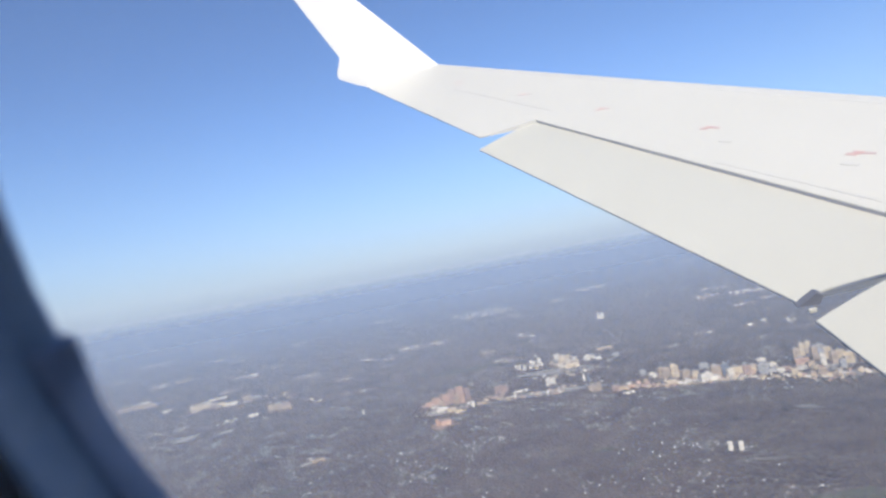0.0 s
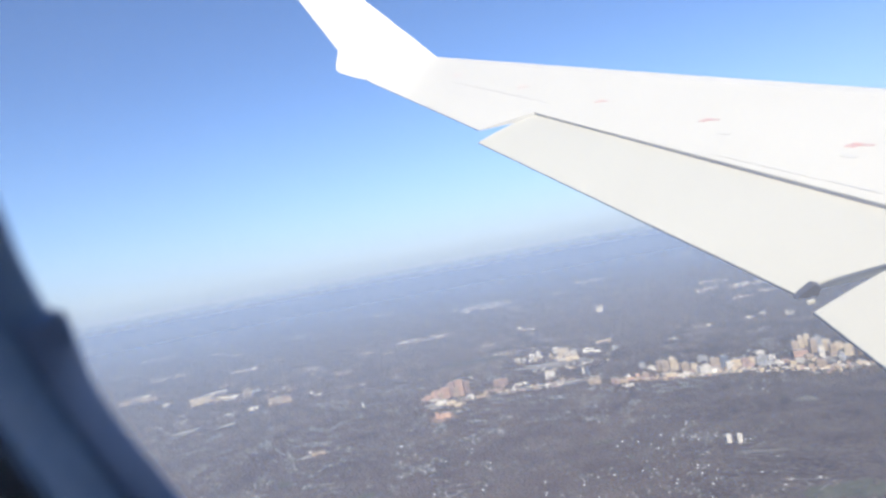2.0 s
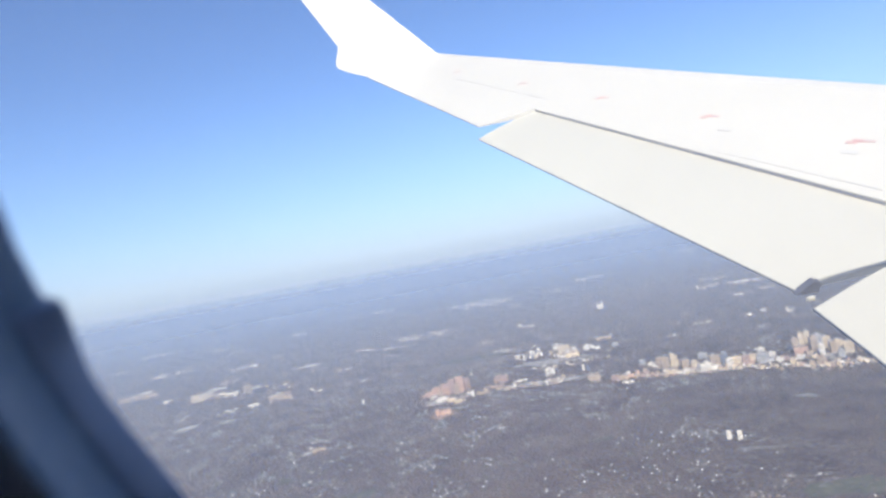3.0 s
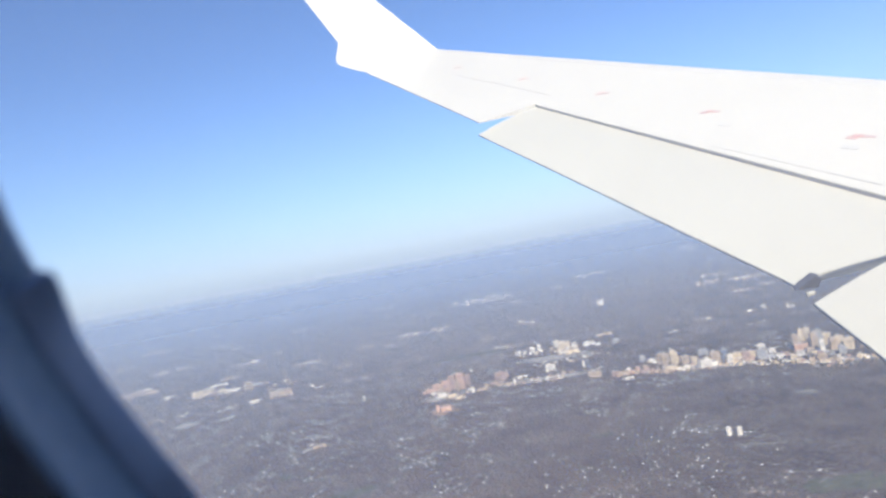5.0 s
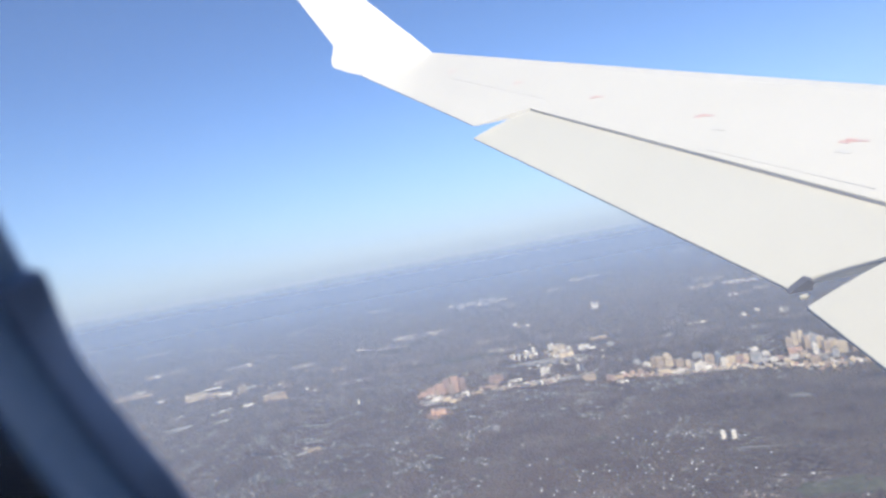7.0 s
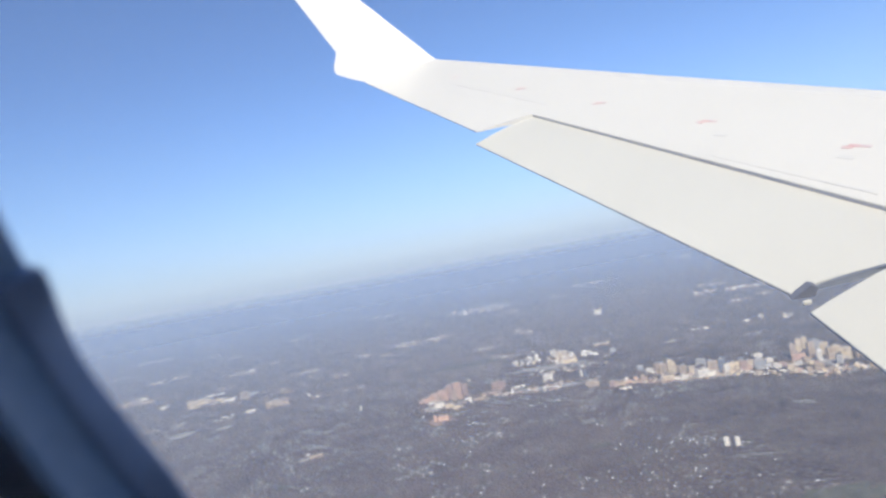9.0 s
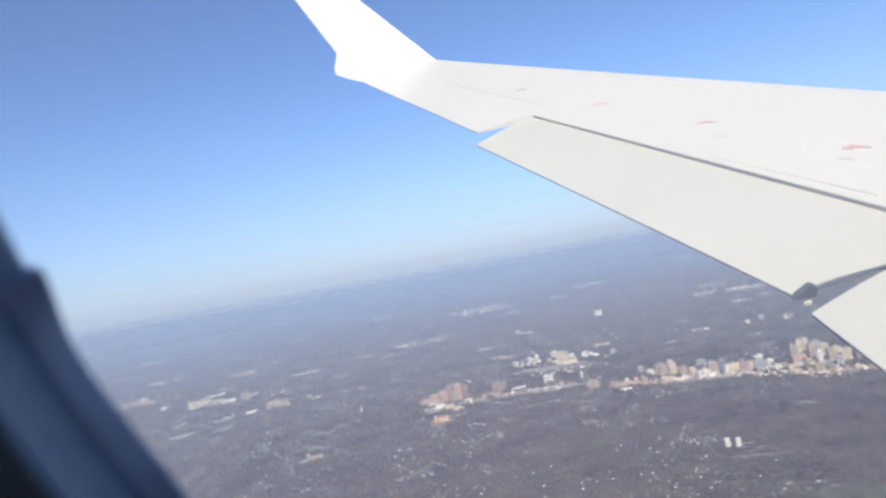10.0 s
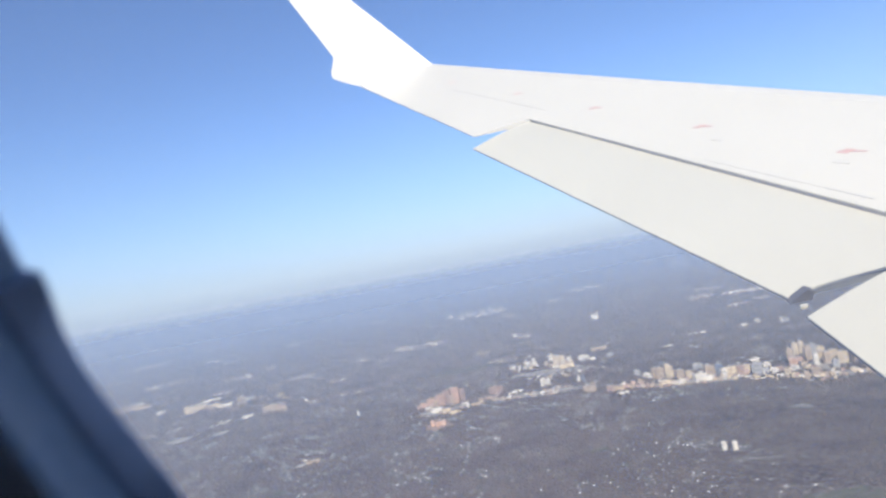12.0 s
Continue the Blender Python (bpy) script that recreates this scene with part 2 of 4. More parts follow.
def build_backdrop():
    """A glowing ring painted with the last land before the horizon and the pale haze over it, all round."""
    m = bpy.data.materials.new("far_haze_glow")
    m.use_nodes = True
    nt = m.node_tree
    nt.nodes.remove(nt.nodes["Principled BSDF"])
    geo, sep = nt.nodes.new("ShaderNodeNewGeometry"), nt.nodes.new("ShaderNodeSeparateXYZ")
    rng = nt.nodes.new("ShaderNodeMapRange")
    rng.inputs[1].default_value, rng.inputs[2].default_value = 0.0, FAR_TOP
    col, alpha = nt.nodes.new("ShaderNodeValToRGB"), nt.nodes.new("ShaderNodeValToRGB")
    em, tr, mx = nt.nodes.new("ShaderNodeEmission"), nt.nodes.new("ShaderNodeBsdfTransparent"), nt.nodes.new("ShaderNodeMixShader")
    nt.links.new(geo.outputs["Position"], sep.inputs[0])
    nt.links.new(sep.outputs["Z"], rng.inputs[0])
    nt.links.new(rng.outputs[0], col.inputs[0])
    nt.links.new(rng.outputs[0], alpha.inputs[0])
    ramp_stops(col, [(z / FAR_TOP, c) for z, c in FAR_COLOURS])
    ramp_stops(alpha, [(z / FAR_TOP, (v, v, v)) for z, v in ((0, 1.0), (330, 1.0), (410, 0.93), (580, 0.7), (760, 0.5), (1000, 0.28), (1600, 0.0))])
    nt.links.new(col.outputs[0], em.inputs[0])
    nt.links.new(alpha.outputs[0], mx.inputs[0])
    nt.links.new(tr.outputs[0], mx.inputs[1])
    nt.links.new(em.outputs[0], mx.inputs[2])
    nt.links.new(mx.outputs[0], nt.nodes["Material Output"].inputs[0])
    ring_wall("backdrop", 4690, 150, FAR_TOP, m, "glowing backdrop painted as far land fading into pale haze", "backdrop")


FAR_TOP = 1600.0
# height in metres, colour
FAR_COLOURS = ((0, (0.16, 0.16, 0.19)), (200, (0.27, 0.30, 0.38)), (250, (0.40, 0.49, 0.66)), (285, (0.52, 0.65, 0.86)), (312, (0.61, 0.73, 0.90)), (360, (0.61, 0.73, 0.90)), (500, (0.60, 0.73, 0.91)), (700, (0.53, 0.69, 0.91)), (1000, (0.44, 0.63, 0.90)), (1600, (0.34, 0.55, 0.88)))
build_backdrop()


# colours painted on the haze shells: for the near and for the far land
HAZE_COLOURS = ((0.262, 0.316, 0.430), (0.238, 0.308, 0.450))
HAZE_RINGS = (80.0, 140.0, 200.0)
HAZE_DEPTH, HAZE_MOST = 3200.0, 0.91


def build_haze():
    """See-through shells close round the aircraft with distance haze painted on: they thicken with the way that a look
    through them goes over the land, and fade out above the horizon.
    """
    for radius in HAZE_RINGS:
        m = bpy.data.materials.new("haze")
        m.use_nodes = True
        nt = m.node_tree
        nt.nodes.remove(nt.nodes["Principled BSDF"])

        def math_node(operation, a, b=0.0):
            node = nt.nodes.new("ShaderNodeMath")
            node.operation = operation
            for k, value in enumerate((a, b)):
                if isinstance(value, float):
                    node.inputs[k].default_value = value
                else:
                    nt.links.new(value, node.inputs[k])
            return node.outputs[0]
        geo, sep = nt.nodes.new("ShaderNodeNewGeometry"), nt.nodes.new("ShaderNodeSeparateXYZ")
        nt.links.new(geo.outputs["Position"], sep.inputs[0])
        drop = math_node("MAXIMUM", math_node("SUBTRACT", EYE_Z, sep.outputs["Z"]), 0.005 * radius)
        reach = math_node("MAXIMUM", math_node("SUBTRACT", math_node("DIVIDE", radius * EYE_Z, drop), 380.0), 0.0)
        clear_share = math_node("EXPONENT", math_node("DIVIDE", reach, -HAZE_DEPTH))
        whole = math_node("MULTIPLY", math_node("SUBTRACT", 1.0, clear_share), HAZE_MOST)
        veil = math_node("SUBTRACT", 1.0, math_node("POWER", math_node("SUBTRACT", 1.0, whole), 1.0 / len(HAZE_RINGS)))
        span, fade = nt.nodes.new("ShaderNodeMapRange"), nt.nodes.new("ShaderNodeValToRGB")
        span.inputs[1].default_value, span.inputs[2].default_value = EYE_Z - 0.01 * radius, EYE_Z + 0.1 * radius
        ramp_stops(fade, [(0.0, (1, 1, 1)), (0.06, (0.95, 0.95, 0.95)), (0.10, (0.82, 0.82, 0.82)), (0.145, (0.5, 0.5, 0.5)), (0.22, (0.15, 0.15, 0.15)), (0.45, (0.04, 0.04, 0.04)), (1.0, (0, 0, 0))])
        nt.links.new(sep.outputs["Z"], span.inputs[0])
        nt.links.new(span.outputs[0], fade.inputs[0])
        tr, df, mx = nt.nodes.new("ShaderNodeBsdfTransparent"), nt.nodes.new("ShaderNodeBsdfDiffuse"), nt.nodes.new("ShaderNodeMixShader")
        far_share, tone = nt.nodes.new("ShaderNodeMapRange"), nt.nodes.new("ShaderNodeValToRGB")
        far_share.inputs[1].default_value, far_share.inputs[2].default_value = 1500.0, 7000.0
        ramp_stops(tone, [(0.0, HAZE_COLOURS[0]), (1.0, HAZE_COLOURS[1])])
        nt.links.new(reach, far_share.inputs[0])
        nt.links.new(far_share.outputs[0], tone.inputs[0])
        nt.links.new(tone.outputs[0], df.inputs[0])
        # one fixed normal, so the painted haze takes the same light all round
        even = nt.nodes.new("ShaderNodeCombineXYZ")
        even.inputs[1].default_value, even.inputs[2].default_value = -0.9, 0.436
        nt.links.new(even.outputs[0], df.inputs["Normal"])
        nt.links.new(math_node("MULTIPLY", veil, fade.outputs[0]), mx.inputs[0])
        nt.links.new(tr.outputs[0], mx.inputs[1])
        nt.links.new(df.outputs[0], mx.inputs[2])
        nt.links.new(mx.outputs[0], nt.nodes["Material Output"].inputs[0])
        ring_wall("haze_shell", radius, -20, EYE_Z + 0.1 * radius, m, "see-through shell painted with blue-grey distance haze", "haze")


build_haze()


# ---- aircraft: wing ----
# x ahead along the hull, y outboard, z up, from the seat beside the window
AIRCRAFT = Matrix(((0.9859, 0.0678, -0.15299, 0), (-0.13049, 0.88384, -0.44923, 0), (0.10476, 0.46286, 0.88022, EYE_Z), (0, 0, 0, 1)))
WING_Z = -1.85


def lead_x(y):
    return -0.6 + 0.4596 * (11.376 - y)


def hinge_x(y):
    return 0.378 + 0.3827 * (6.436 - y)


def trail_x(y):
    return -0.163 - 0.3505 * (y - 6.431)


def tail_lift(y):
    return 0.045 * max(0.0, (y - 6.436) / 5)


def top_z(x, y):
    """The height of the upper skin."""
    if y < 6.436:
        return WING_Z
    return WING_Z + tail_lift(y) * (lead_x(y) - x) / (lead_x(y) - trail_x(y))


def section(y, rear, chord, rear_thick, lift=0.0):
    """One closed wing section from the rear edge over the top to the nose and back below."""
    x0 = lead_x(y) + 0.015 * chord + 0.03 * max(0.0, (y - 6.5) / 5)
    loop = []
    cut = (x0 - rear) / chord
    for i in range(15):
        s = cut * (1 - (i / 14)) ** 1.6
        nose = 0.03 * chord * max(0.0, 1 - s / 0.05) ** 2
        loop.append((x0 - s * chord, y, WING_Z - nose + lift * s / cut))
    for i in range(1, 13):
        s = cut * (i / 12) ** 1.5
        depth = 0.045 + 0.075 * math.sin(math.pi * min(1.0, (s / 0.75)) ** 0.7)
        depth *= chord
        blend = max(0.0, (s / cut - 0.62) / 0.38) if rear_thick < 0.1 else max(0.0, (s / cut - 0.45) / 0.55)
        depth = depth * (1 - blend) + rear_thick * blend
        loop.append((x0 - s * chord, y, WING_Z - depth + lift * s / cut))
    return loop


def build_wing():
    wing = new("airliner_wing")
    wing.matrix_world = AIRCRAFT
    tagged(wing, "white swept airliner wing with lowered flaps and a tall winglet", "wing")
    inner = [section(y, hinge_x(y) + 0.16, lead_x(y) - (hinge_x(y) - 0.6), 0.16) for y in (-1.1, 0.3, 1.2, 2.1, 3.0, 3.9, 4.8, 5.6, 6.434)]
    part("wing_box", loft("wing_box", inner, WING_PAINT), wing)
    lips = []
    for y in (0.3, 2.1, 3.9, 5.3, 6.434):
        x = hinge_x(y) + 0.03
        lips.append([(x, y, WING_Z), (x + 0.17, y, WING_Z - 0.0005), (x + 0.17, y, WING_Z - 0.016), (x, y, WING_Z - 0.008)])
    part("spoiler_lip", loft("spoiler_lip", lips, WING_PAINT), wing)
    # grey strip added inside the flap gap to give the tone of its shade
    seal = []
    for y in (0.3, 2.1, 3.9, 5.3, 6.43):
        x = hinge_x(y)
        seal.append([(x + 0.036, y, WING_Z - 0.009), (x + 0.09, y, WING_Z - 0.012), (x + 0.09, y, WING_Z - 0.06), (x + 0.036, y, WING_Z - 0.06)])
    part("gap_shade_strip", loft("gap_shade_strip", seal, GAP_SHADE), wing, "grey strip added for the shade in the flap gap")
    outer = []
    for y in (6.436, 7.2, 8.0, 8.8, 9.6, 10.4, 11.0, 11.39):
        tail = trail_x(y) + (0.05 if y > 11.2 else 0.0)
        outer.append(section(y, tail, lead_x(y) - tail, 0.012, lift=tail_lift(y)))
    panel = part("outer_panel", loft("outer_panel", outer, WING_PAINT), wing)

    # plate added over the panel's end face, greyer to dull the sun on it
    rib = [section(y, trail_x(6.436) + 0.004, lead_x(6.436) - trail_x(6.436) - 0.008, 0.010) for y in (6.4344, 6.4357)]
    part("panel_end_plate", loft("panel_end_plate", rib, SEAM_GREY), panel, "pale grey plate added to dull the sunlit panel end")
    nose_paint = surface("leading_edge_paint", (0.738, 0.720, 0.660), (0.80, 0.782, 0.72), 0.9, rough=0.46, spread=0.25)
    for ya, yb, ends in ((0.3, 6.43, (0.3, 1.8, 3.3, 4.8, 6.43)), (6.44, 11.3, (6.44, 7.6, 8.8, 10.0, 11.3))):
        loops = []
        for y in ends:
            inner_span = y < 6.436
            chord = lead_x(y) - (hinge_x(y) - 0.6) if inner_span else lead_x(y) - trail_x(y)
            x0 = lead_x(y) + 0.015 * chord + 0.03 * max(0.0, (y - 6.5) / 5)
            loop = []
            for side in (0.0022, -0.004):
                row = []
                for k in range(8):
                    q = 0.10 * (k / 7) ** 1.4
                    nose = 0.03 * chord * max(0.0, 1 - q / 0.05) ** 2
                    row.append((x0 - q * chord + (0.0015 if side > 0 else -0.002), y, WING_Z - nose + side + (0 if inner_span else tail_lift(y) * q)))
                loop += row if side > 0 else row[::-1]
            loops.append(loop)
        part("leading_edge", loft("leading_edge", loops, nose_paint), wing, "white leading edge skin")

    def outboard_skew(s):
        return -min(0.06, 0.18 * max(0.0, 0.83 - s))

    def inboard_skew(s):
        return min(0.075, 0.13 * (1 - s))

    def flap_loop(y, nose_x, tail_x, z_nose, z_tail, thick, arch=0.0, skew=None):
        loop = []
        n = 12
        for i in range(n + 1):
            s = 1 - i / n
            x = nose_x + (tail_x - nose_x) * s
            z = z_nose + (z_tail - z_nose) * s - 0.03 * max(0.0, 1 - s / 0.06) ** 2 + arch * math.sin(math.pi * s)
            loop.append((x, y + (skew(s) if skew else 0.0), z))
        for i in range(1, n + 1):
            s = i / n
            x = nose_x + (tail_x - nose_x) * s
            t = thick * (1 - s) ** 0.8 * min(1.0, 0.55 + s * 4) + 0.008
            loop.append((x, y + (skew(s) if skew else 0.0), z_nose + (z_tail - z_nose) * s - t))
        return loop
    fl = [flap_loop(y, hinge_x(y) + 0.115, -0.203 + 0.3475 * (6.426 - y), WING_Z - 0.032, WING_Z - 0.12, 0.014 + 0.11 * min(1.0, (y - 2.65) / 0.6), 0.024, outboard_skew if y < 2.7 else None)
          for y in (2.65, 3.2, 3.9, 4.6, 5.3, 5.9, 6.43)]
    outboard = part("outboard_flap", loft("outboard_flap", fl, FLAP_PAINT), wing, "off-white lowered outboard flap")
    fl = [flap_loop(y, hinge_x(y) + 0.115, 1.112 + 0.115 * (2.487 - y), WING_Z - 0.032, WING_Z - 0.12, 0.15, 0.05, inboard_skew if y > 2.4 else None)
          for y in (0.32, 0.9, 1.5, 2.0, 2.484)]
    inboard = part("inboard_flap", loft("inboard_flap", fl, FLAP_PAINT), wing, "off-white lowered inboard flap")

    # a dark strip below a trailing edge stands in for its shade
    def edge_shade(owner, ya, xa, za, yb, xb, zb, tall):
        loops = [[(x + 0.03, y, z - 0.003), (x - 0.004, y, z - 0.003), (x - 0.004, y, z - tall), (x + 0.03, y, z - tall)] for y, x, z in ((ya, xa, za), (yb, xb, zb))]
        part("trailing_edge_shade", loft("trailing_edge_shade", loops, SHADE_GREY), owner, "dark grey strip for the shade under the trailing edge")
    edge_shade(outboard, 2.65, 1.110, WING_Z - 0.12, 6.43, -0.205, WING_Z - 0.12, 0.010)
    edge_shade(inboard, 0.32, 1.361, WING_Z - 0.12, 2.484, 1.1125, WING_Z - 0.12, 0.013)
    edge_shade(panel, 6.44, trail_x(6.44), WING_Z, 9.7, trail_x(9.7) + 0.008, WING_Z + tail_lift(9.7), 0.010)

    # winglet: rows of height, tail and nose
    rows = ((-1.90, -1.79, -0.55), (-1.82, -1.90, -0.62), (-1.76, -2.02, -0.665), (-1.70, -2.115, -0.71), (-1.64, -2.21, -0.752),
            (-1.59, -2.28, -0.79), (-1.53, -2.305, -0.83), (-1.45, -2.285, -0.89), (-1.36, -2.225, -0.96), (-1.26, -2.175, -1.035),
            (-1.0, -2.28, -1.225), (-0.74, -2.387, -1.42), (-0.39, -2.53, -1.68), (-0.05, -2.67, -1.93), (0.08, -2.73, -2.10))
    loops = []
    for z, tail, nose in rows:
        y = 11.4 + 0.35 * (z + 1.85)
        loop = []
        c = nose - tail
        for i in range(11):
            s = 1 - i / 10
            t = 0.5 * 0.09 * c * (math.sqrt(max(s, 0.0)) * 1.6 * (1 - s) + 0.05 * (1 - s)) + 0.004
            loop.append((nose - s * c, y - t * 0.94, z + t * 0.33))
        for i in range(1, 11):
            s = i / 10
            t = 0.5 * 0.09 * c * (math.sqrt(max(s, 0.0)) * 1.6 * (1 - s) + 0.05 * (1 - s)) + 0.004
            loop.append((nose - s * c, y + t * 0.94, z - t * 0.33))
        loops.append(loop)
    part("winglet", loft("winglet", loops, WINGLET_PAINT, crease=60), wing, "bright white winglet swept up and back")

    # the cove between wing and flaps, and the outboard flap's end: shade painted in grey
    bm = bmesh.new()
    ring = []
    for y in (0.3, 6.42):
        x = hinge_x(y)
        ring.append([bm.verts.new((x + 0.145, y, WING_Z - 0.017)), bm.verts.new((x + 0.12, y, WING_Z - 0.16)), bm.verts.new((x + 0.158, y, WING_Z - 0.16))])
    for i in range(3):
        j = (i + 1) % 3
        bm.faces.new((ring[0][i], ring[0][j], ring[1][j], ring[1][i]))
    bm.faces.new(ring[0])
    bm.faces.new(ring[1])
    part("flap_cove", solid("flap_cove", bm, SHADE_GREY), wing, "flap cove with its shade painted dark grey")
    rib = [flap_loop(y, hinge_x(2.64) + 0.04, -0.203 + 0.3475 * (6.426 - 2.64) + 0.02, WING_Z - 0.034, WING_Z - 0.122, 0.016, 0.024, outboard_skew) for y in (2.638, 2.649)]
    part("flap_end_rib", loft("flap_end_rib", rib, SHADE_GREY, 30), outboard, "flap end rib with its shade painted grey")
    loops = [[(x, y, WING_Z + z) for x, z in ((1.095, -0.130), (1.185, -0.078), (1.215, -0.098), (1.20, -0.142))] for y in (2.618, 2.658)]
    part("flap_end_bracket", loft("flap_end_bracket", loops, BRACKET_GREY, 25), outboard, "dark bracket at the flap end")
    bm = box_bm(1.135, 1.17, 2.59, 2.605, WING_Z - 0.16, WING_Z - 0.14)
    part("flap_fitting", solid("flap_fitting", bm, FLAP_PAINT, 0.004), outboard, "small white fitting at the flap end")

    # walkway warnings: a red head and a thin tail, with a grey stencil below
    def strip(name, xa, ya, xb, yb, wide, material, label, lift=0.004):
        d = Vector((xb - xa, yb - ya, 0))
        nrm = Vector((-d.y, d.x, 0)).normalized() * wide / 2
        bm = bmesh.new()
        lo = [Vector((xa, ya, 0)) + nrm, Vector((xb, yb, 0)) + nrm, Vector((xb, yb, 0)) - nrm, Vector((xa, ya, 0)) - nrm]
        b0 = [bm.verts.new(p + Vector((0, 0, top_z(p.x, p.y) + 0.0005))) for p in lo]
        b1 = [bm.verts.new(p + Vector((0, 0, top_z(p.x, p.y) + lift))) for p in lo]
        bm.faces.new(b1)
        bm.faces.new(b0[::-1])
        for i in range(4):
            j = (i + 1) % 4
            bm.faces.new((b0[i], b0[j], b1[j], b1[i]))
        return part(name, solid(name, bm, material), wing, label)
    for x, y in ((-0.304, 9.31), (0.42, 7.535), (0.993, 6.097), (1.514, 4.819), (1.979, 3.711)):
        for dx in (0.018, -0.022):
            strip("warning_mark", x + dx - 0.016, y + 0.032, x + dx + 0.016, y - 0.022, 0.031, MARK_RED, "faded red walkway warning bar")
        strip("warning_tail", x + 0.03, y - 0.025, x + 0.072, y - 0.072, 0.026, MARK_PINK, "pale red line of the warning mark")
    for x, y in ((1.877, 3.597), (1.504, 4.468)):
        strip("stencil_bar", x - 0.02, y + 0.04, x + 0.03, y - 0.04, 0.03, STENCIL_GREY, "small grey stencil bar")
    strip("panel_seam", 1.319, 4.20, 1.770, 3.10, 0.009, SEAM_GREY, "thin grey panel seam", 0.003)
    strip("panel_seam", -0.375, 9.0, 0.593, 6.56, 0.016, SEAM_GREY, "thin grey panel seam", 0.003)
    return wing


build_wing()


# ---- aircraft: cabin and window ----
def rounded(x0, x1, z0, z1, power=2.5, n=44):
    """A softly squared oval between those limits."""
    pts = []
    for i in range(n):
        a = 2 * math.pi * i / n
        c, q = math.cos(a), math.sin(a)
        pts.append(((x0 + x1) / 2 + (x1 - x0) / 2 * math.copysign(abs(c) ** (2 / power), c), (z0 + z1) / 2 + (z1 - z0) / 2 * math.copysign(abs(q) ** (2 / power), q)))
    return pts


def holed_slab(name, outer, hole, y0, y1, material):
    """An upright slab with an opening: outer and hole are loops of equal length in x and z."""
    n = len(hole)
    rings = [(outer, y0), (hole, y0), (hole, y1), (outer, y1)]
    verts = [(x, y, z) for loop, y in rings for x, z in loop]
    faces = []
    for k in range(len(rings)):
        m = (k + 1) % len(rings)
        for i in range(n):
            j = (i + 1) % n
            faces.append((k * n + i, k * n + j, m * n + j, m * n + i))
    me = mesh_from(name, verts, faces, [material])
    bm = bmesh.new()
    bm.from_mesh(me)
    bmesh.ops.recalc_face_normals(bm, faces=list(bm.faces))
    bm.to_mesh(me)
    bm.free()
    return me


WIN = (-0.1385, 0.165, -0.28, 0.09)


def square_loop(x0, x1, z0, z1, like):
    """Points on a rectangle, one for each point of an inner loop, taken outward from its middle."""
    cx, cz = (like[0][0] + like[len(like) // 2][0]) / 2, (like[0][1] + like[len(like) // 2][1]) / 2
    out = []
    for x, z in like:
        dx, dz = x - cx, z - cz
        k = min(((x1 if dx > 0 else x0) - cx) / dx if abs(dx) > 1e-6 else 1e9, ((z1 if dz > 0 else z0) - cz) / dz if abs(dz) > 1e-6 else 1e9)
        out.append((cx + dx * k, cz + dz * k))
    for qx, qz in ((x0, z0), (x0, z1), (x1, z0), (x1, z1)):
        i = max(range(len(like)), key=lambda j: ((like[j][0] - cx) * (qx - cx) + (like[j][1] - cz) * (qz - cz)) / math.hypot(like[j][0] - cx, like[j][1] - cz))
        out[i] = (qx, qz)
    return out


HULL_Y, HULL_Z, HULL_R = -1.12, -0.15, 1.34
HULL_X = (-4.0, 8.5)


def arc_shell(name, r0, r1, a0, a1, material):
    """A curved hull panel between two radii, from angle a0 to a1 about the hull's axis, over its whole length."""
    n, verts, faces = 28, [], []
    for x in HULL_X:
        for r in (r0, r1):
            for i in range(n + 1):
                a = radians(a0 + (a1 - a0) * i / n)
                verts.append((x, HULL_Y + r * math.cos(a), HULL_Z + r * math.sin(a)))
    m = n + 1
    for i in range(n):
        for k, flip in ((0, False), (m, True)):
            f = (k + i, k + i + 1, 2 * m + k + i + 1, 2 * m + k + i)
            faces.append(f[::-1] if flip else f)
        for e in (0, 2 * m):
            faces.append((e + i, e + i + 1, e + m + i + 1, e + m + i))
    for i in (0, n):
        faces.append((i, m + i, 3 * m + i, 2 * m + i))
    bm = bmesh.new()
    me = mesh_from(name, verts, faces, [material], smooth=True)
    bm.from_mesh(me)
    bmesh.ops.recalc_face_normals(bm, faces=list(bm.faces))
    for e in bm.edges:
        if e.calc_face_angle(0) > radians(40):
            e.smooth = False
    bm.to_mesh(me)
    bm.free()
    return me


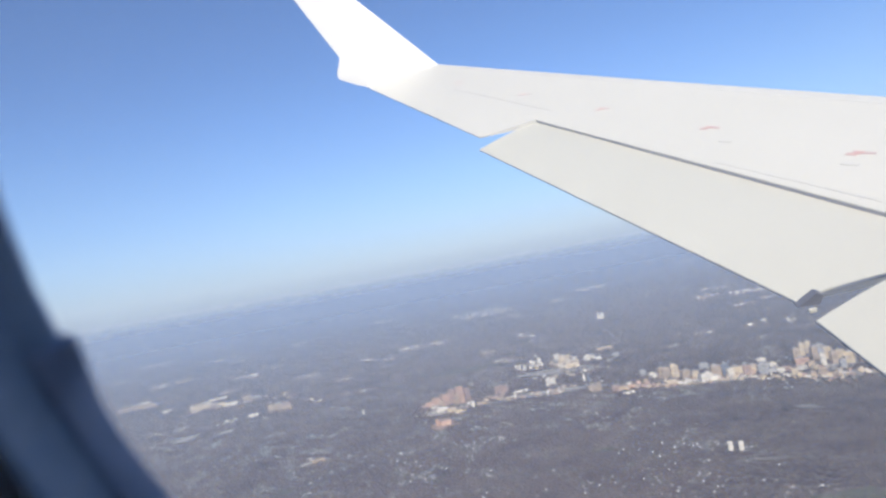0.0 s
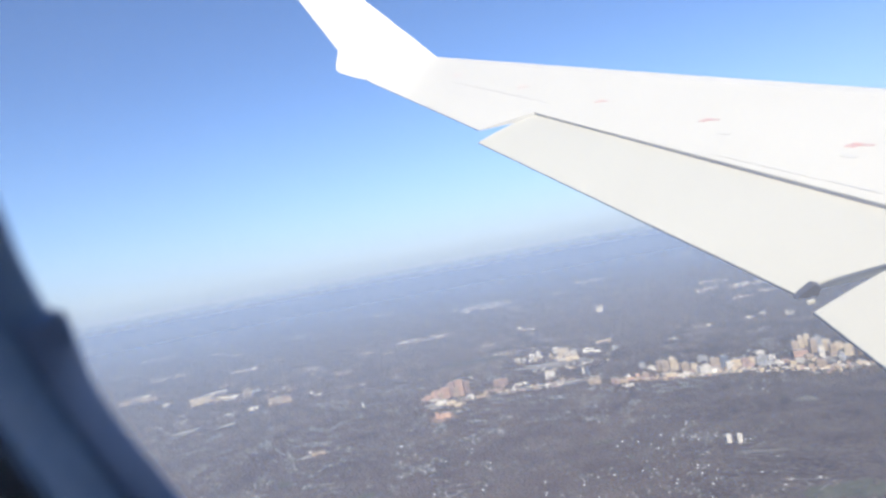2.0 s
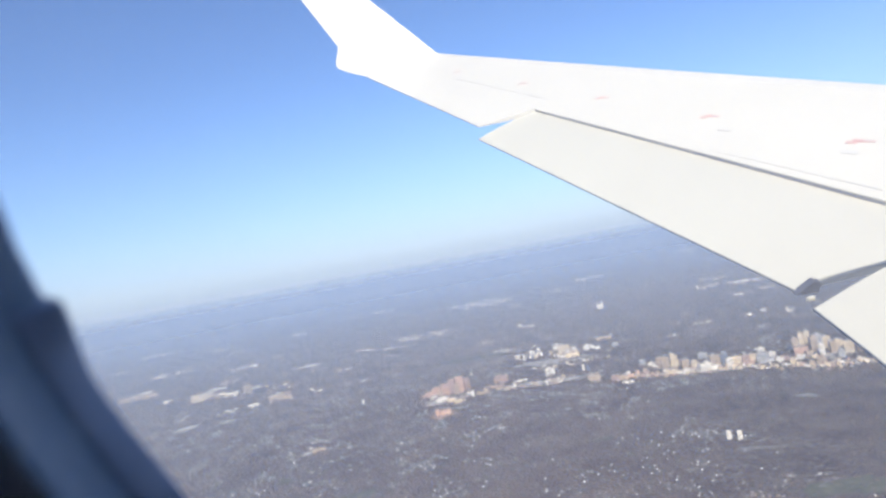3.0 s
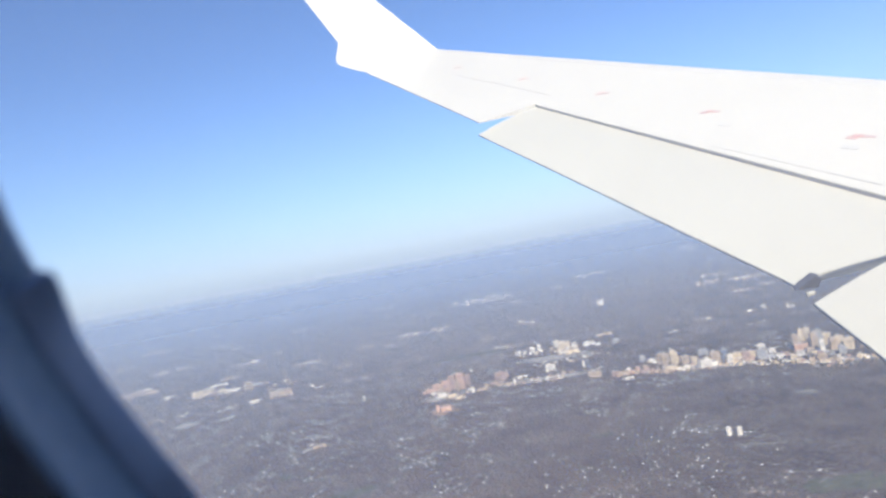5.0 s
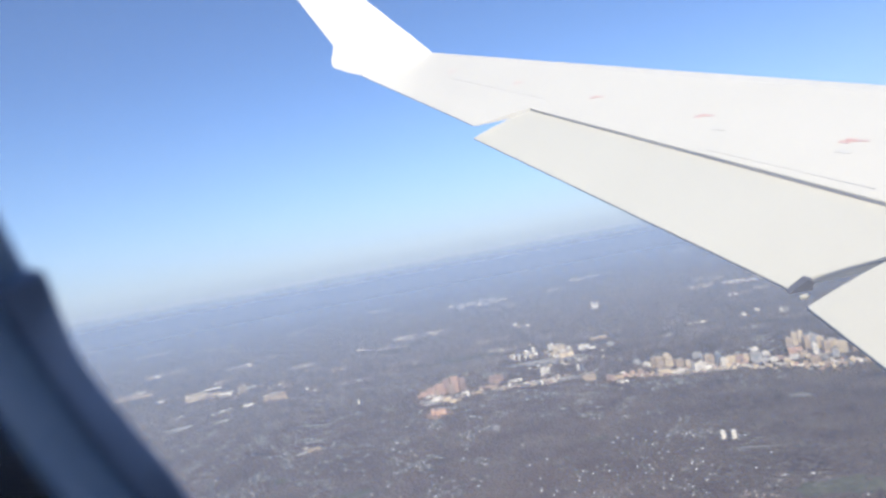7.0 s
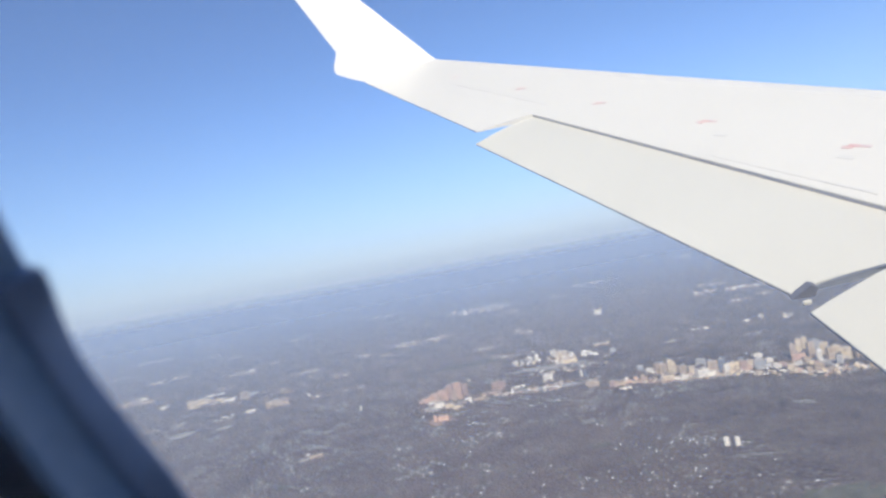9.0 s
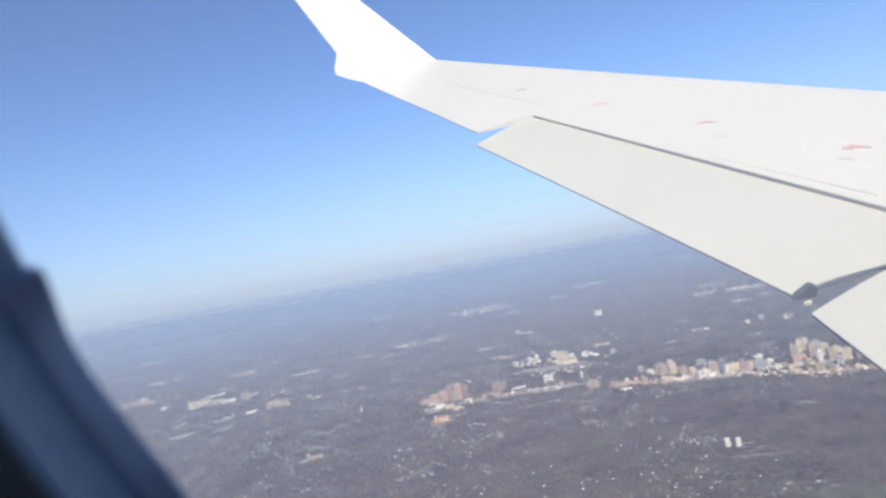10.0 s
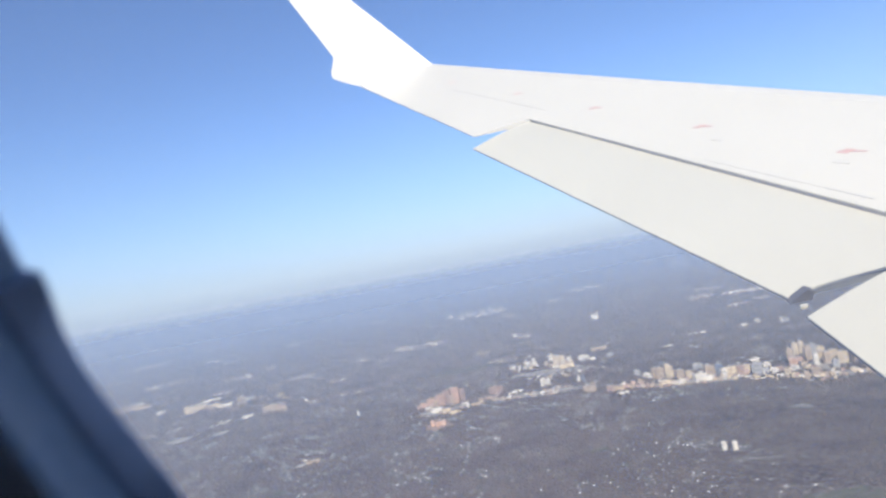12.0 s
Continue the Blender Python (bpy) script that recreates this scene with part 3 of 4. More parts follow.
def build_cabin():
    def place(name, me, label, category):
        ob = new(name, me)
        ob.matrix_world = AIRCRAFT
        return tagged(ob, label, category, kind="structure")
    hole = rounded(*WIN)
    half = 0.33
    z0, z1 = HULL_Z - half - 0.02, HULL_Z + half - 0.01
    place("wall_cabin", holed_slab("wall_cabin", square_loop(-0.55, 0.60, z0, z1, hole), hole, 0.128, 0.145, CABIN_PANEL),
          "dark blue-grey cabin sidewall panel round a window", "wall")
    hull_hole = rounded(WIN[0] - 0.02, WIN[1] + 0.02, WIN[2] - 0.02, WIN[3] + 0.02)
    place("wall_hull", holed_slab("wall_hull", square_loop(-0.55, 0.60, z0, z1, hull_hole), hull_hole, 0.158, 0.178, HULL_SKIN),
          "white painted outer hull skin round the window", "wall")
    for x0, x1 in ((HULL_X[0], -0.55), (0.60, HULL_X[1])):
        place("wall_hull", solid("wall_hull", box_bm(x0, x1, 0.128, 0.178, z0, z1), HULL_SKIN), "white painted outer hull skin", "wall")
    # starboard window belt, one panel a window
    count = 12
    step = (HULL_X[1] - HULL_X[0]) / count
    for k in range(count):
        x = HULL_X[0] + step * (k + 0.5)
        port = rounded(x - 0.14, x + 0.14, -0.27, 0.10)
        place("wall_starboard", holed_slab("wall_starboard", square_loop(x - step / 2, x + step / 2, z0, z1, port), port, 2 * HULL_Y - 0.178, 2 * HULL_Y - 0.128, CABIN_PANEL),
              "cabin sidewall panel with a bright window", "wall")
    place("hull_roof", arc_shell("hull_roof", HULL_R - 0.05, HULL_R, 13.8, 166.2, HULL_SKIN), "white painted curved hull roof", "hull")
    place("hull_belly", arc_shell("hull_belly", HULL_R - 0.05, HULL_R, 194.6, 345.4, HULL_SKIN), "white painted curved hull belly", "hull")
    loops = []
    for k in range(15):
        q = k / 14
        x = -1.2 + q * 8.0
        r = max(0.02, math.sin(math.pi * q) ** 0.5)
        loops.append([(x, HULL_Y + 1.45 * r * math.cos(i * math.pi / 12), -1.35 + 0.72 * r * math.sin(i * math.pi / 12)) for i in range(24)])
    place("hull_fairing", loft("hull_fairing", loops, HULL_SKIN, 60), "white wing root fairing under the hull", "hull")
    inside = math.sqrt((HULL_R - 0.06) ** 2 - (1.0 + HULL_Z) ** 2)
    place("floor", solid("floor", box_bm(HULL_X[0], HULL_X[1], HULL_Y - inside, HULL_Y + inside, -1.03, -1.0), CABIN_PANEL), "dark cabin floor", "floor")
    for x in HULL_X:
        bm = bmesh.new()
        bmesh.ops.create_cone(bm, cap_ends=True, segments=48, radius1=HULL_R - 0.002, radius2=HULL_R - 0.002, depth=0.03)
        bmesh.ops.rotate(bm, cent=(0, 0, 0), matrix=Matrix.Rotation(radians(90), 3, "Y"), verts=list(bm.verts))
        bmesh.ops.translate(bm, vec=(x, HULL_Y, HULL_Z), verts=list(bm.verts))
        place("wall_bulkhead", solid("wall_bulkhead", bm, CABIN_PANEL), "plain cabin bulkhead", "wall")
    window = new("window_1")
    window.matrix_world = AIRCRAFT
    tagged(window, "rounded cabin window with a dark rim", "window", kind="structure")
    rings = [(rounded(WIN[0] + i, WIN[1] - i, WIN[2] + i, WIN[3] - i), y) for i, y in
             ((0.0, 0.1283), (0.0004, 0.132), (0.0012, 0.137), (0.0026, 0.142), (0.0048, 0.1465), (0.0085, 0.1515), (0.0085, 0.154), (-0.001, 0.154), (-0.001, 0.1283))]
    n = len(rings[0][0])
    verts = [(x, y, z) for loop, y in rings for x, z in loop]
    faces = [(k * n + i, k * n + (i + 1) % n, (k + 1) % len(rings) * n + (i + 1) % n, (k + 1) % len(rings) * n + i) for k in range(len(rings)) for i in range(n)]
    me = mesh_from("window_frame", verts, faces, [WINDOW_RIM], smooth=True)
    bm = bmesh.new()
    bm.from_mesh(me)
    bmesh.ops.recalc_face_normals(bm, faces=list(bm.faces))
    bm.to_mesh(me)
    bm.free()
    part("window_frame", me, window, "smooth blue-grey window rim")
    loops = []
    mid_z, half_z, mid_x, half_x = (WIN[2] + WIN[3]) / 2, (WIN[3] - WIN[2]) / 2, (WIN[0] + WIN[1]) / 2, (WIN[1] - WIN[0]) / 2
    for z in (-0.19, -0.17, -0.15, -0.13, -0.12, -0.11, -0.10, -0.09, -0.08, -0.072, -0.066, -0.060, -0.051, -0.0465, -0.0435):
        edge = mid_x - half_x * (1 - abs((z - mid_z) / half_z) ** 2.5) ** 0.4
        x = edge + 0.0105 + (-0.003 if z > -0.045 else 0.003 * max(0.0, 1 - abs(z + 0.048) / 0.02))
        x += 0.0016 * min(1.0, max(0.0, (-z - 0.095) / 0.025)) - 0.0012 * max(0.0, 1 - abs(z + 0.077) / 0.025)
        loops.append([(edge + 0.0035, 0.148, z), (edge + 0.0052, 0.1455, z), (x, 0.1526, z), (x, 0.1538, z), (edge + 0.004, 0.1538, z)])
    part("seal_strip", loft("seal_strip", loops, SEAL_RUBBER), window, "dark rubber seal strip standing proud")
    pane_loop = rounded(WIN[0] + 0.004, WIN[1] - 0.004, WIN[2] + 0.004, WIN[3] - 0.004)
    n = len(pane_loop)
    verts = [(x, y, z) for y in (0.1545, 0.1575) for x, z in pane_loop]
    faces = [tuple(range(n)), tuple(range(2 * n - 1, n - 1, -1))] + [(i, (i + 1) % n, n + (i + 1) % n, n + i) for i in range(n)]
    pane = part("pane", mesh_from("pane", verts, faces, [PANE]), window, "clear acrylic pane")
    pane.visible_shadow = False


build_cabin()


# ---- town buildings ----
def facing(x, y):
    """The turn that sets a front square to the line from the valley's middle."""
    return -math.degrees(math.atan2(x, y))


def building(x, y, w, d, h, turn, tone, label, group="", storeys=True, top=True, annex=0.0):
    x, y, k = lay(x, y)
    w, d, h = w * k, d * k, h * k
    for i in (-1, 0, 1):
        BUILT_CELLS.update((int(x // 14) + i, int(y // 14) + j) for j in (-2, -1, 0, 1))
    b = new("office_building")
    b.matrix_world = pose(x, y, hill(x, y) - 1.0, 0, 0, turn)
    tagged(b, label, "building", group)
    h += 1.0
    wall = part("wall", solid("wall", box_bm(-w / 2, w / 2, -d / 2, d / 2, 0, h), FACADE[tone]), b)
    roof = part("roof", solid("roof", box_bm(-w / 2 + 0.35, w / 2 - 0.35, -d / 2 + 0.35, d / 2 - 0.35, h - 0.05, h + 0.12), FLAT_ROOF), b)
    rim = bmesh.new()
    for x0, x1, y0, y1 in ((-w / 2, w / 2, -d / 2, -d / 2 + 0.3), (-w / 2, w / 2, d / 2 - 0.3, d / 2), (-w / 2, -w / 2 + 0.3, -d / 2 + 0.3, d / 2 - 0.3), (w / 2 - 0.3, w / 2, -d / 2 + 0.3, d / 2 - 0.3)):
        add_box(rim, x0, x1, y0, y1, h, h + 0.5)
    part("parapet", solid("parapet", rim, FACADE[tone]), roof)
    if top:
        pw, pd, px = w * 0.28, d * 0.35, w * (0.17 if turn > 0 else -0.12)
        part("roof_house", solid("roof_house", box_bm(px - pw / 2, px + pw / 2, -pd / 2, pd / 2, h + 0.12, h + 0.1 * h + 1.2), FACADE[tone if tone == "white" else "grey"]), roof)
    if annex:
        aw = w * 0.55
        side = w / 2 + aw / 2 - 0.3
        part("annex", solid("annex", box_bm(side - aw / 2, side + aw / 2, -d * 0.62, d * 0.3, 0, max(2.5, h * annex)), FACADE[tone]), b)
    if storeys:
        floors = max(1, int((h - 1.5) / 3.2))
        bm = bmesh.new()
        for x0, x1, y0, y1 in ((-w / 2 + 0.8, w / 2 - 0.8, -d / 2 - 0.1, -d / 2 + 0.2), (-w / 2 + 0.8, w / 2 - 0.8, d / 2 - 0.2, d / 2 + 0.1),
                               (-w / 2 - 0.1, -w / 2 + 0.2, -d / 2 + 0.8, d / 2 - 0.8), (w / 2 - 0.2, w / 2 + 0.1, -d / 2 + 0.8, d / 2 - 0.8)):
            if x1 > x0 and y1 > y0:
                add_box(bm, x0, x1, y0, y1, 0, 0.8)
        band = solid("window_band", bm, GLAZING)
        for i in range(floors):
            ob = part("window_band", band, wall)
            ob.location.z = 2.4 + i * 3.2
    return b


rng = random.Random(4)
FAR, BUILT_CELLS = [], set()


def district(cx, cy, rx, ry, n, w, h, tones, label, group, turn=0, deep=0.7, far=False, joined=False, **kw):
    """n buildings scattered over an ellipse that lies square to the valley's middle, none on another."""
    placed, tries = [], 0
    if far:
        n, w = int(n * 1.9) + 1, (w[0] * 0.5, w[1] * 0.62)
    base = facing(cx, cy)
    c, s = math.cos(radians(base)), math.sin(radians(base))
    while len(placed) < n and tries < n * 60:
        tries += 1
        a, r = rng.uniform(0, 2 * math.pi), math.sqrt(rng.random())
        ex, ey = rx * r * math.cos(a), ry * r * math.sin(a)
        x, y = cx + c * ex - s * ey, cy + s * ex + c * ey
        bw, bd = rng.uniform(*w), rng.uniform(*w) * deep
        if any(math.hypot(x - px, y - py) < (bw + pw) * 0.46 for px, py, pw in placed):
            continue
        placed.append((x, y, bw))
        tone, angle = rng.choice(tones), base + turn + rng.choice((0, 0, 12, -15, 30, 90))
        if far or joined:
            FAR.append((x, y, bw, bd, rng.uniform(*h), base + turn + rng.choice((0, 0, 8, -10, 20)), tone))
        else:
            building(x, y, bw, bd, rng.uniform(*h), angle, tone, label % tone, group, **kw)


def blocks(rows, label, group, turns=(0,), annexes=(0.0,), **kw):
    """Buildings at known places, turned one way or another from square."""
    for i, (x, y, w, d, h, tone) in enumerate(rows):
        building(x, y, w, d, h, facing(x, y) + turns[i % len(turns)], tone, label % tone if "%" in label else label, group, annex=annexes[i % len(annexes)], **kw)


def build_town():
    mid, low = "mid-rise %s office building among winter trees", "low %s building among winter trees"
    tall = "tall %s tower block in a town centre"
    blocks(((-908, 2261, 73.8, 36.9, 23.3, "cream"), (-857, 2235, 26.9, 18.8, 17.3, "tan"), (-1338, 2632, 90.5, 45.3, 15.8, "tan"), (-725, 2183, 24.4, 17.1, 31.9, "tan"),
            (-566, 1943, 43.4, 21.7, 21.7, "tan"), (-540, 1952, 30.2, 15.1, 20.1, "brick")), mid, "western office blocks", (-4, 6, 0, 12), (0.6, 0.0))
    blocks(((-1072, 2357, 32.4, 22.7, 10.1, "white"), (-1340, 2749, 47.3, 18.9, 11.8, "white"), (-795, 2237, 38.4, 19.2, 13.5, "white"), (-927, 2466, 63.6, 19.1, 8.5, "white"),
            (-729, 2287, 31.4, 22.0, 11.8, "grey"), (-629, 1925, 29.8, 14.9, 8.3, "white"), (-476, 2015, 8.7, 6.1, 10.4, "white"), (-446, 1986, 30.7, 9.2, 5.1, "white"),
            (-267, 1645, 4.2, 4.2, 12.7, "white"), (-340, 2023, 62.5, 12.5, 3.5, "grey"), (-326, 1278, 11.0, 5.5, 4.4, "white"), (-302, 1254, 23.6, 11.8, 6.4, "tan")), low, "western low blocks", (0, 8, -10), top=False, storeys=False)
    district(-755, 2210, 214, 110, 22, (6, 22), (2.5, 5), ("white", "tan", "cream", "grey", "brick"), low, "western low blocks", deep=0.5, storeys=False, top=False)
    # stepped orange brick complex with white sheds at its foot
    blocks(((-97, 1583, 21.7, 15.2, 12.2, "orange"), (-78, 1579, 20.3, 14.2, 20.3, "orange"), (-58, 1568, 17.3, 14.2, 27.4, "orange"), (-40, 1580, 15.3, 14.2, 34.2, "brick"),
            (-23, 1571, 16.2, 14.2, 38.1, "orange"), (-6, 1576, 13.1, 9.5, 31.0, "brick"), (-31, 1556, 9.0, 8.0, 24.0, "tan"), (-68, 1560, 9.0, 7.0, 15.0, "tan"), (-110, 1578, 14.0, 9.0, 7.0, "orange")),
           "stepped %s brick block of a large complex", "orange brick complex", (4, -16, 12, -24, 8, 26), top=False)
    blocks(((-85, 1546, 15.9, 11.1, 8.0, "white"), (-66, 1516, 20.8, 14.6, 9.1, "white"), (-45, 1485, 17.8, 12.5, 8.9, "cream"), (-30, 1459, 15.0, 10.5, 7.5, "cream"),
            (4, 1497, 6.4, 4.5, 12.8, "white"), (22, 1507, 19.4, 7.7, 5.2, "tan"), (9, 1779, 12.2, 8.5, 6.1, "white")), low, "white sheds", (25, -20, 10), (0.0, 0.6), storeys=False, top=False)
    blocks(((-75, 1373, 7.1, 4.9, 12.9, "orange"), (-58, 1370, 21.1, 14.8, 10.6, "orange")), "low %s building beside bare earth", "earth lot buildings", (10, 0), storeys=False, top=False)
    # mid-town
    blocks(((66, 1593, 10.9, 7.6, 17.7, "brick"), (77, 1589, 10.9, 7.6, 20.4, "brick"), (88, 1586, 10.9, 7.6, 19.0, "brick"), (196, 1583, 23.1, 16.1, 17.6, "white"),
            (211, 1880, 9.7, 9.7, 24.2, "white"), (281, 1858, 31.9, 22.3, 23.9, "cream"), (268, 1925, 16.5, 11.6, 19.8, "white"), (346, 1840, 30.0, 21.0, 14.2, "white"),
            (410, 1797, 15.4, 10.8, 13.9, "grey"), (268, 1536, 5.3, 5.3, 18.4, "white"), (277, 1534, 5.3, 5.3, 18.4, "slate"), (269, 1429, 26.9, 18.8, 13.5, "tan"),
            (302, 1381, 14.2, 9.9, 14.2, "brick")), mid, "mid-town blocks", (6, -12, 20, 0), (0.0, 0.5, 0.0))
    blocks(((56, 1551, 50.5, 15.2, 5.3, "brick"), (122, 1559, 29.4, 7.3, 6.7, "white"), (102, 1520, 5.2, 7.8, 10.4, "white"), (286, 1782, 36.7, 14.7, 12.2, "cream"), (424, 1983, 47.6, 19.0, 8.5, "tan"),
            (383, 1763, 12.1, 8.5, 4.5, "white"), (321, 1388, 19.0, 13.3, 9.5, "tan"), (318, 1344, 23.0, 6.9, 5.8, "white")), low, "mid-town low blocks", (8, 14, 0), storeys=False, top=False)
    district(180, 1896, 37, 70, 24, (4, 11), (4, 13), ("white", "cream", "white", "tan", "grey"), low, "northern blocks", top=False)
    district(273, 1844, 40, 60, 22, (4, 11), (4, 15), ("white", "cream", "white", "tan"), low, "northern blocks", top=False)
    district(310, 1696, 40, 30, 8, (6, 18), (3, 6), ("white", "tan", "white", "grey"), low, "northern blocks", deep=0.5, storeys=False, top=False)
    district(180, 1505, 120, 34, 44, (3, 11), (2, 5), ("tan", "white", "tan", "brick", "grey"), low, "mid-town low blocks", deep=0.5, joined=True)
    district(356, 1400, 34, 34, 9, (6, 14), (4, 9), ("brick", "tan", "white", "orange"), low, "mid-town low blocks", storeys=False, top=False)
    # avenue
    blocks(((394, 1498, 12.8, 9.0, 12.8, "grey"), (403, 1454, 14.9, 10.5, 11.2, "white"), (416, 1439, 12.3, 8.6, 22.2, "tan"), (422, 1416, 14.5, 10.2, 25.4, "tan"),
            (439, 1421, 10.9, 7.7, 29.2, "cream"), (442, 1409, 7.2, 5.1, 26.5, "cream"), (454, 1395, 16.7, 11.7, 17.9, "tan"), (416, 1370, 21.1, 14.8, 8.2, "cream"),
            (440, 1344, 13.8, 9.7, 9.2, "white"), (469, 1377, 11.8, 8.2, 16.5, "cream"), (475, 1340, 22.9, 16.0, 16.0, "white")), mid, "avenue blocks", (10, -8, 25, 0), (0.0, 0.55, 0.0))
    blocks(((513, 1446, 19.8, 13.9, 14.8, "grey"), (506, 1363, 18.7, 13.1, 23.3, "tan"), (525, 1357, 12.8, 8.9, 25.5, "slate"), (526, 1340, 11.5, 8.0, 16.0, "white"), (545, 1347, 18.4, 12.9, 16.1, "cream"),
            (557, 1333, 13.7, 9.6, 18.2, "brick"), (570, 1333, 13.7, 9.6, 17.1, "cream"), (624, 1416, 17.0, 11.9, 9.7, "white"), (583, 1316, 20.3, 14.2, 20.3, "grey"), (616, 1346, 12.7, 8.9, 11.5, "white"),
            (607, 1294, 15.5, 7.7, 8.9, "white")), mid, "avenue blocks", (0, 14, -10, 25), (0.0, 0.0, 0.5))
    district(467, 1342, 122, 32, 60, (3, 9), (2, 6), ("tan", "cream", "grey", "brick", "white", "tan"), low, "avenue low blocks", joined=True)
    district(585, 1262, 38, 28, 12, (5, 12), (2.5, 6), ("white", "cream", "tan", "white"), low, "avenue low blocks", storeys=False, top=False)
    # town centre
    blocks(((670, 1351, 11.6, 8.1, 30.0, "tan"), (696, 1378, 9.4, 6.6, 33.0, "cream"), (707, 1373, 9.4, 6.6, 35.2, "cream"), (693, 1328, 11.6, 9.5, 31.8, "tan"), (706, 1328, 12.9, 11.1, 34.1, "grey"),
            (689, 1291, 8.8, 6.2, 22.1, "white"), (725, 1336, 13.7, 9.6, 25.1, "cream"), (712, 1293, 13.3, 9.3, 22.1, "tan"), (735, 1312, 15.7, 11.0, 20.2, "cream"), (697, 1240, 10.6, 7.4, 17.0, "grey"),
            (732, 1273, 15.2, 10.7, 21.8, "cream"), (747, 1258, 13.0, 9.1, 19.4, "tan")), tall, "town centre towers", (0, 12, -14, 28))
    building(660, 1313, 24.7, 17.3, 18.0, facing(660, 1313), "orange", "broad orange brick block in a town centre", "town centre blocks")
    district(666, 1191, 76, 40, 56, (3, 9), (2, 7), ("white", "cream", "tan", "brick", "grey", "tan"), low, "town centre low blocks", storeys=False, top=False)
    district(640, 1262, 40, 40, 10, (8, 15), (6, 14), ("white", "tan", "cream", "brick"), low, "town centre low blocks", top=False)
    district(-50, 1520, 90, 50, 26, (3, 10), (1.5, 4), ("white", "cream", "orange", "tan"), low, "sheds round the brick complex", deep=0.4, storeys=False, top=False)
    district(270, 1690, 110, 40, 24, (3, 11), (1.5, 4), ("white", "tan", "cream", "grey"), low, "mid-town low blocks", deep=0.4, joined=True)
    # pale groups far off among the woods
    pale, one = ("white", "grey", "white", "tan"), "pale %s building far off among woods"
    for cx, cy, rx, ry, n, w, h in ((177, 4610, 220, 300, 26, (12, 44), (6, 16)), (-164, 3090, 134, 110, 16, (7, 26), (3, 7)), (-237, 3089, 54, 135, 16, (6, 15), (3, 6)), (281, 2700, 32, 20, 5, (8, 26), (3, 5)),
                                    (254, 2779, 12, 30, 2, (6, 9), (6, 12)), (-1184, 4919, 60, 60, 4, (16, 60), (6, 9)), (-432, 2928, 34, 30, 5, (8, 24), (3, 5)), (-2557, 5523, 160, 200, 9, (20, 60), (6, 12)),
                                    (-686, 5988, 120, 200, 7, (16, 50), (6, 14)), (1091, 5302, 130, 200, 10, (14, 44), (6, 14)), (2618, 7300, 90, 240, 8, (22, 60), (8, 22))):
        district(cx, cy, rx, ry, n, w, h, pale, one, "", deep=0.4, far=True)
    for cx, cy, rx, ry, n, w, h in ((3257, 13420, 150, 500, 4, (40, 120), (14, 30)), (1141, 2999, 64, 110, 16, (6, 22), (3, 7)), (1293, 2906, 86, 90, 24, (6, 22), (3, 8)), (1192, 2537, 26, 30, 6, (6, 20), (3, 5)),
                                    (845, 1942, 12, 20, 4, (4, 9), (4, 8)), (901, 1964, 9, 20, 3, (4, 9), (6, 14)), (934, 1875, 12, 30, 5, (4, 9), (4, 12)), (732, 4567, 60, 80, 6, (10, 36), (5, 9)),
                                    (-435, 2387, 30, 26, 5, (6, 20), (3, 5)), (-1027, 3153, 70, 70, 7, (10, 32), (4, 7)), (-1556, 3485, 110, 110, 10, (12, 40), (4, 8)), (97, 2406, 24, 20, 4, (6, 20), (3, 5)),
                                    (-640, 2700, 60, 50, 6, (8, 26), (3, 5))):
        district(cx, cy, rx, ry, n, w, h, pale, one, "", deep=0.4, far=True)
    r = random.Random(31)
    for i in range(46):
        d, a = 1900 + 5200 * r.random() ** 1.6, radians(r.uniform(-34, 36))
        district(d * math.sin(a), d * math.cos(a), 0.014 * d, 0.016 * d, r.randint(1, 4), (0.0025 * d, 0.008 * d), (0.001 * d, 0.002 * d), pale, one, "", deep=0.4, far=True)


build_town()


def build_low_buildings():
    verts, faces, idx = [], [], []
    tones = sorted({f[-1] for f in FAR})
    mats = [FACADE[t] for t in tones] + [FLAT_ROOF]
    for x, y, w, d, h, turn, tone in FAR:
        x, y, k = lay(x, y)
        w, d, h = w * k, d * k, h * k
        c, q, z0 = math.cos(radians(turn)), math.sin(radians(turn)), hill(x, y) - 1.0
        h, wing = h + 1.0, w * 0.4
        for x0, x1, y0, y1, top in ((-w / 2, w / 2, -d / 2, d / 2, h), (-w / 2 + 0.5, -w / 2 + wing, d / 2, d * 1.2, h * 0.8), (0, w * 0.15, -d * 0.2, d * 0.2, h * 1.3)):
            o = len(verts)
            verts += [(x + c * px - q * py, y + q * px + c * py, z0 + pz) for pz in (0, top) for px, py in ((x0, y0), (x1, y0), (x1, y1), (x0, y1))]
            faces += [tuple(o + i for i in f) for f in ((0, 1, 5, 4), (1, 2, 6, 5), (2, 3, 7, 6), (3, 0, 4, 7), (4, 5, 6, 7))]
            idx += [tones.index(tone)] * 4 + [len(mats) - 1]
    ob = new("low_buildings", mesh_from("low_buildings", verts, faces, mats, index=idx))
    tagged(ob, "many small pale low buildings across town and woods", "buildings", kind="stuff")


build_low_buildings()


def round_loops(rows, n=24):
    return [[(r * math.cos(2 * math.pi * a / n), r * math.sin(2 * math.pi * a / n), z) for a in range(n)] for z, r in rows]


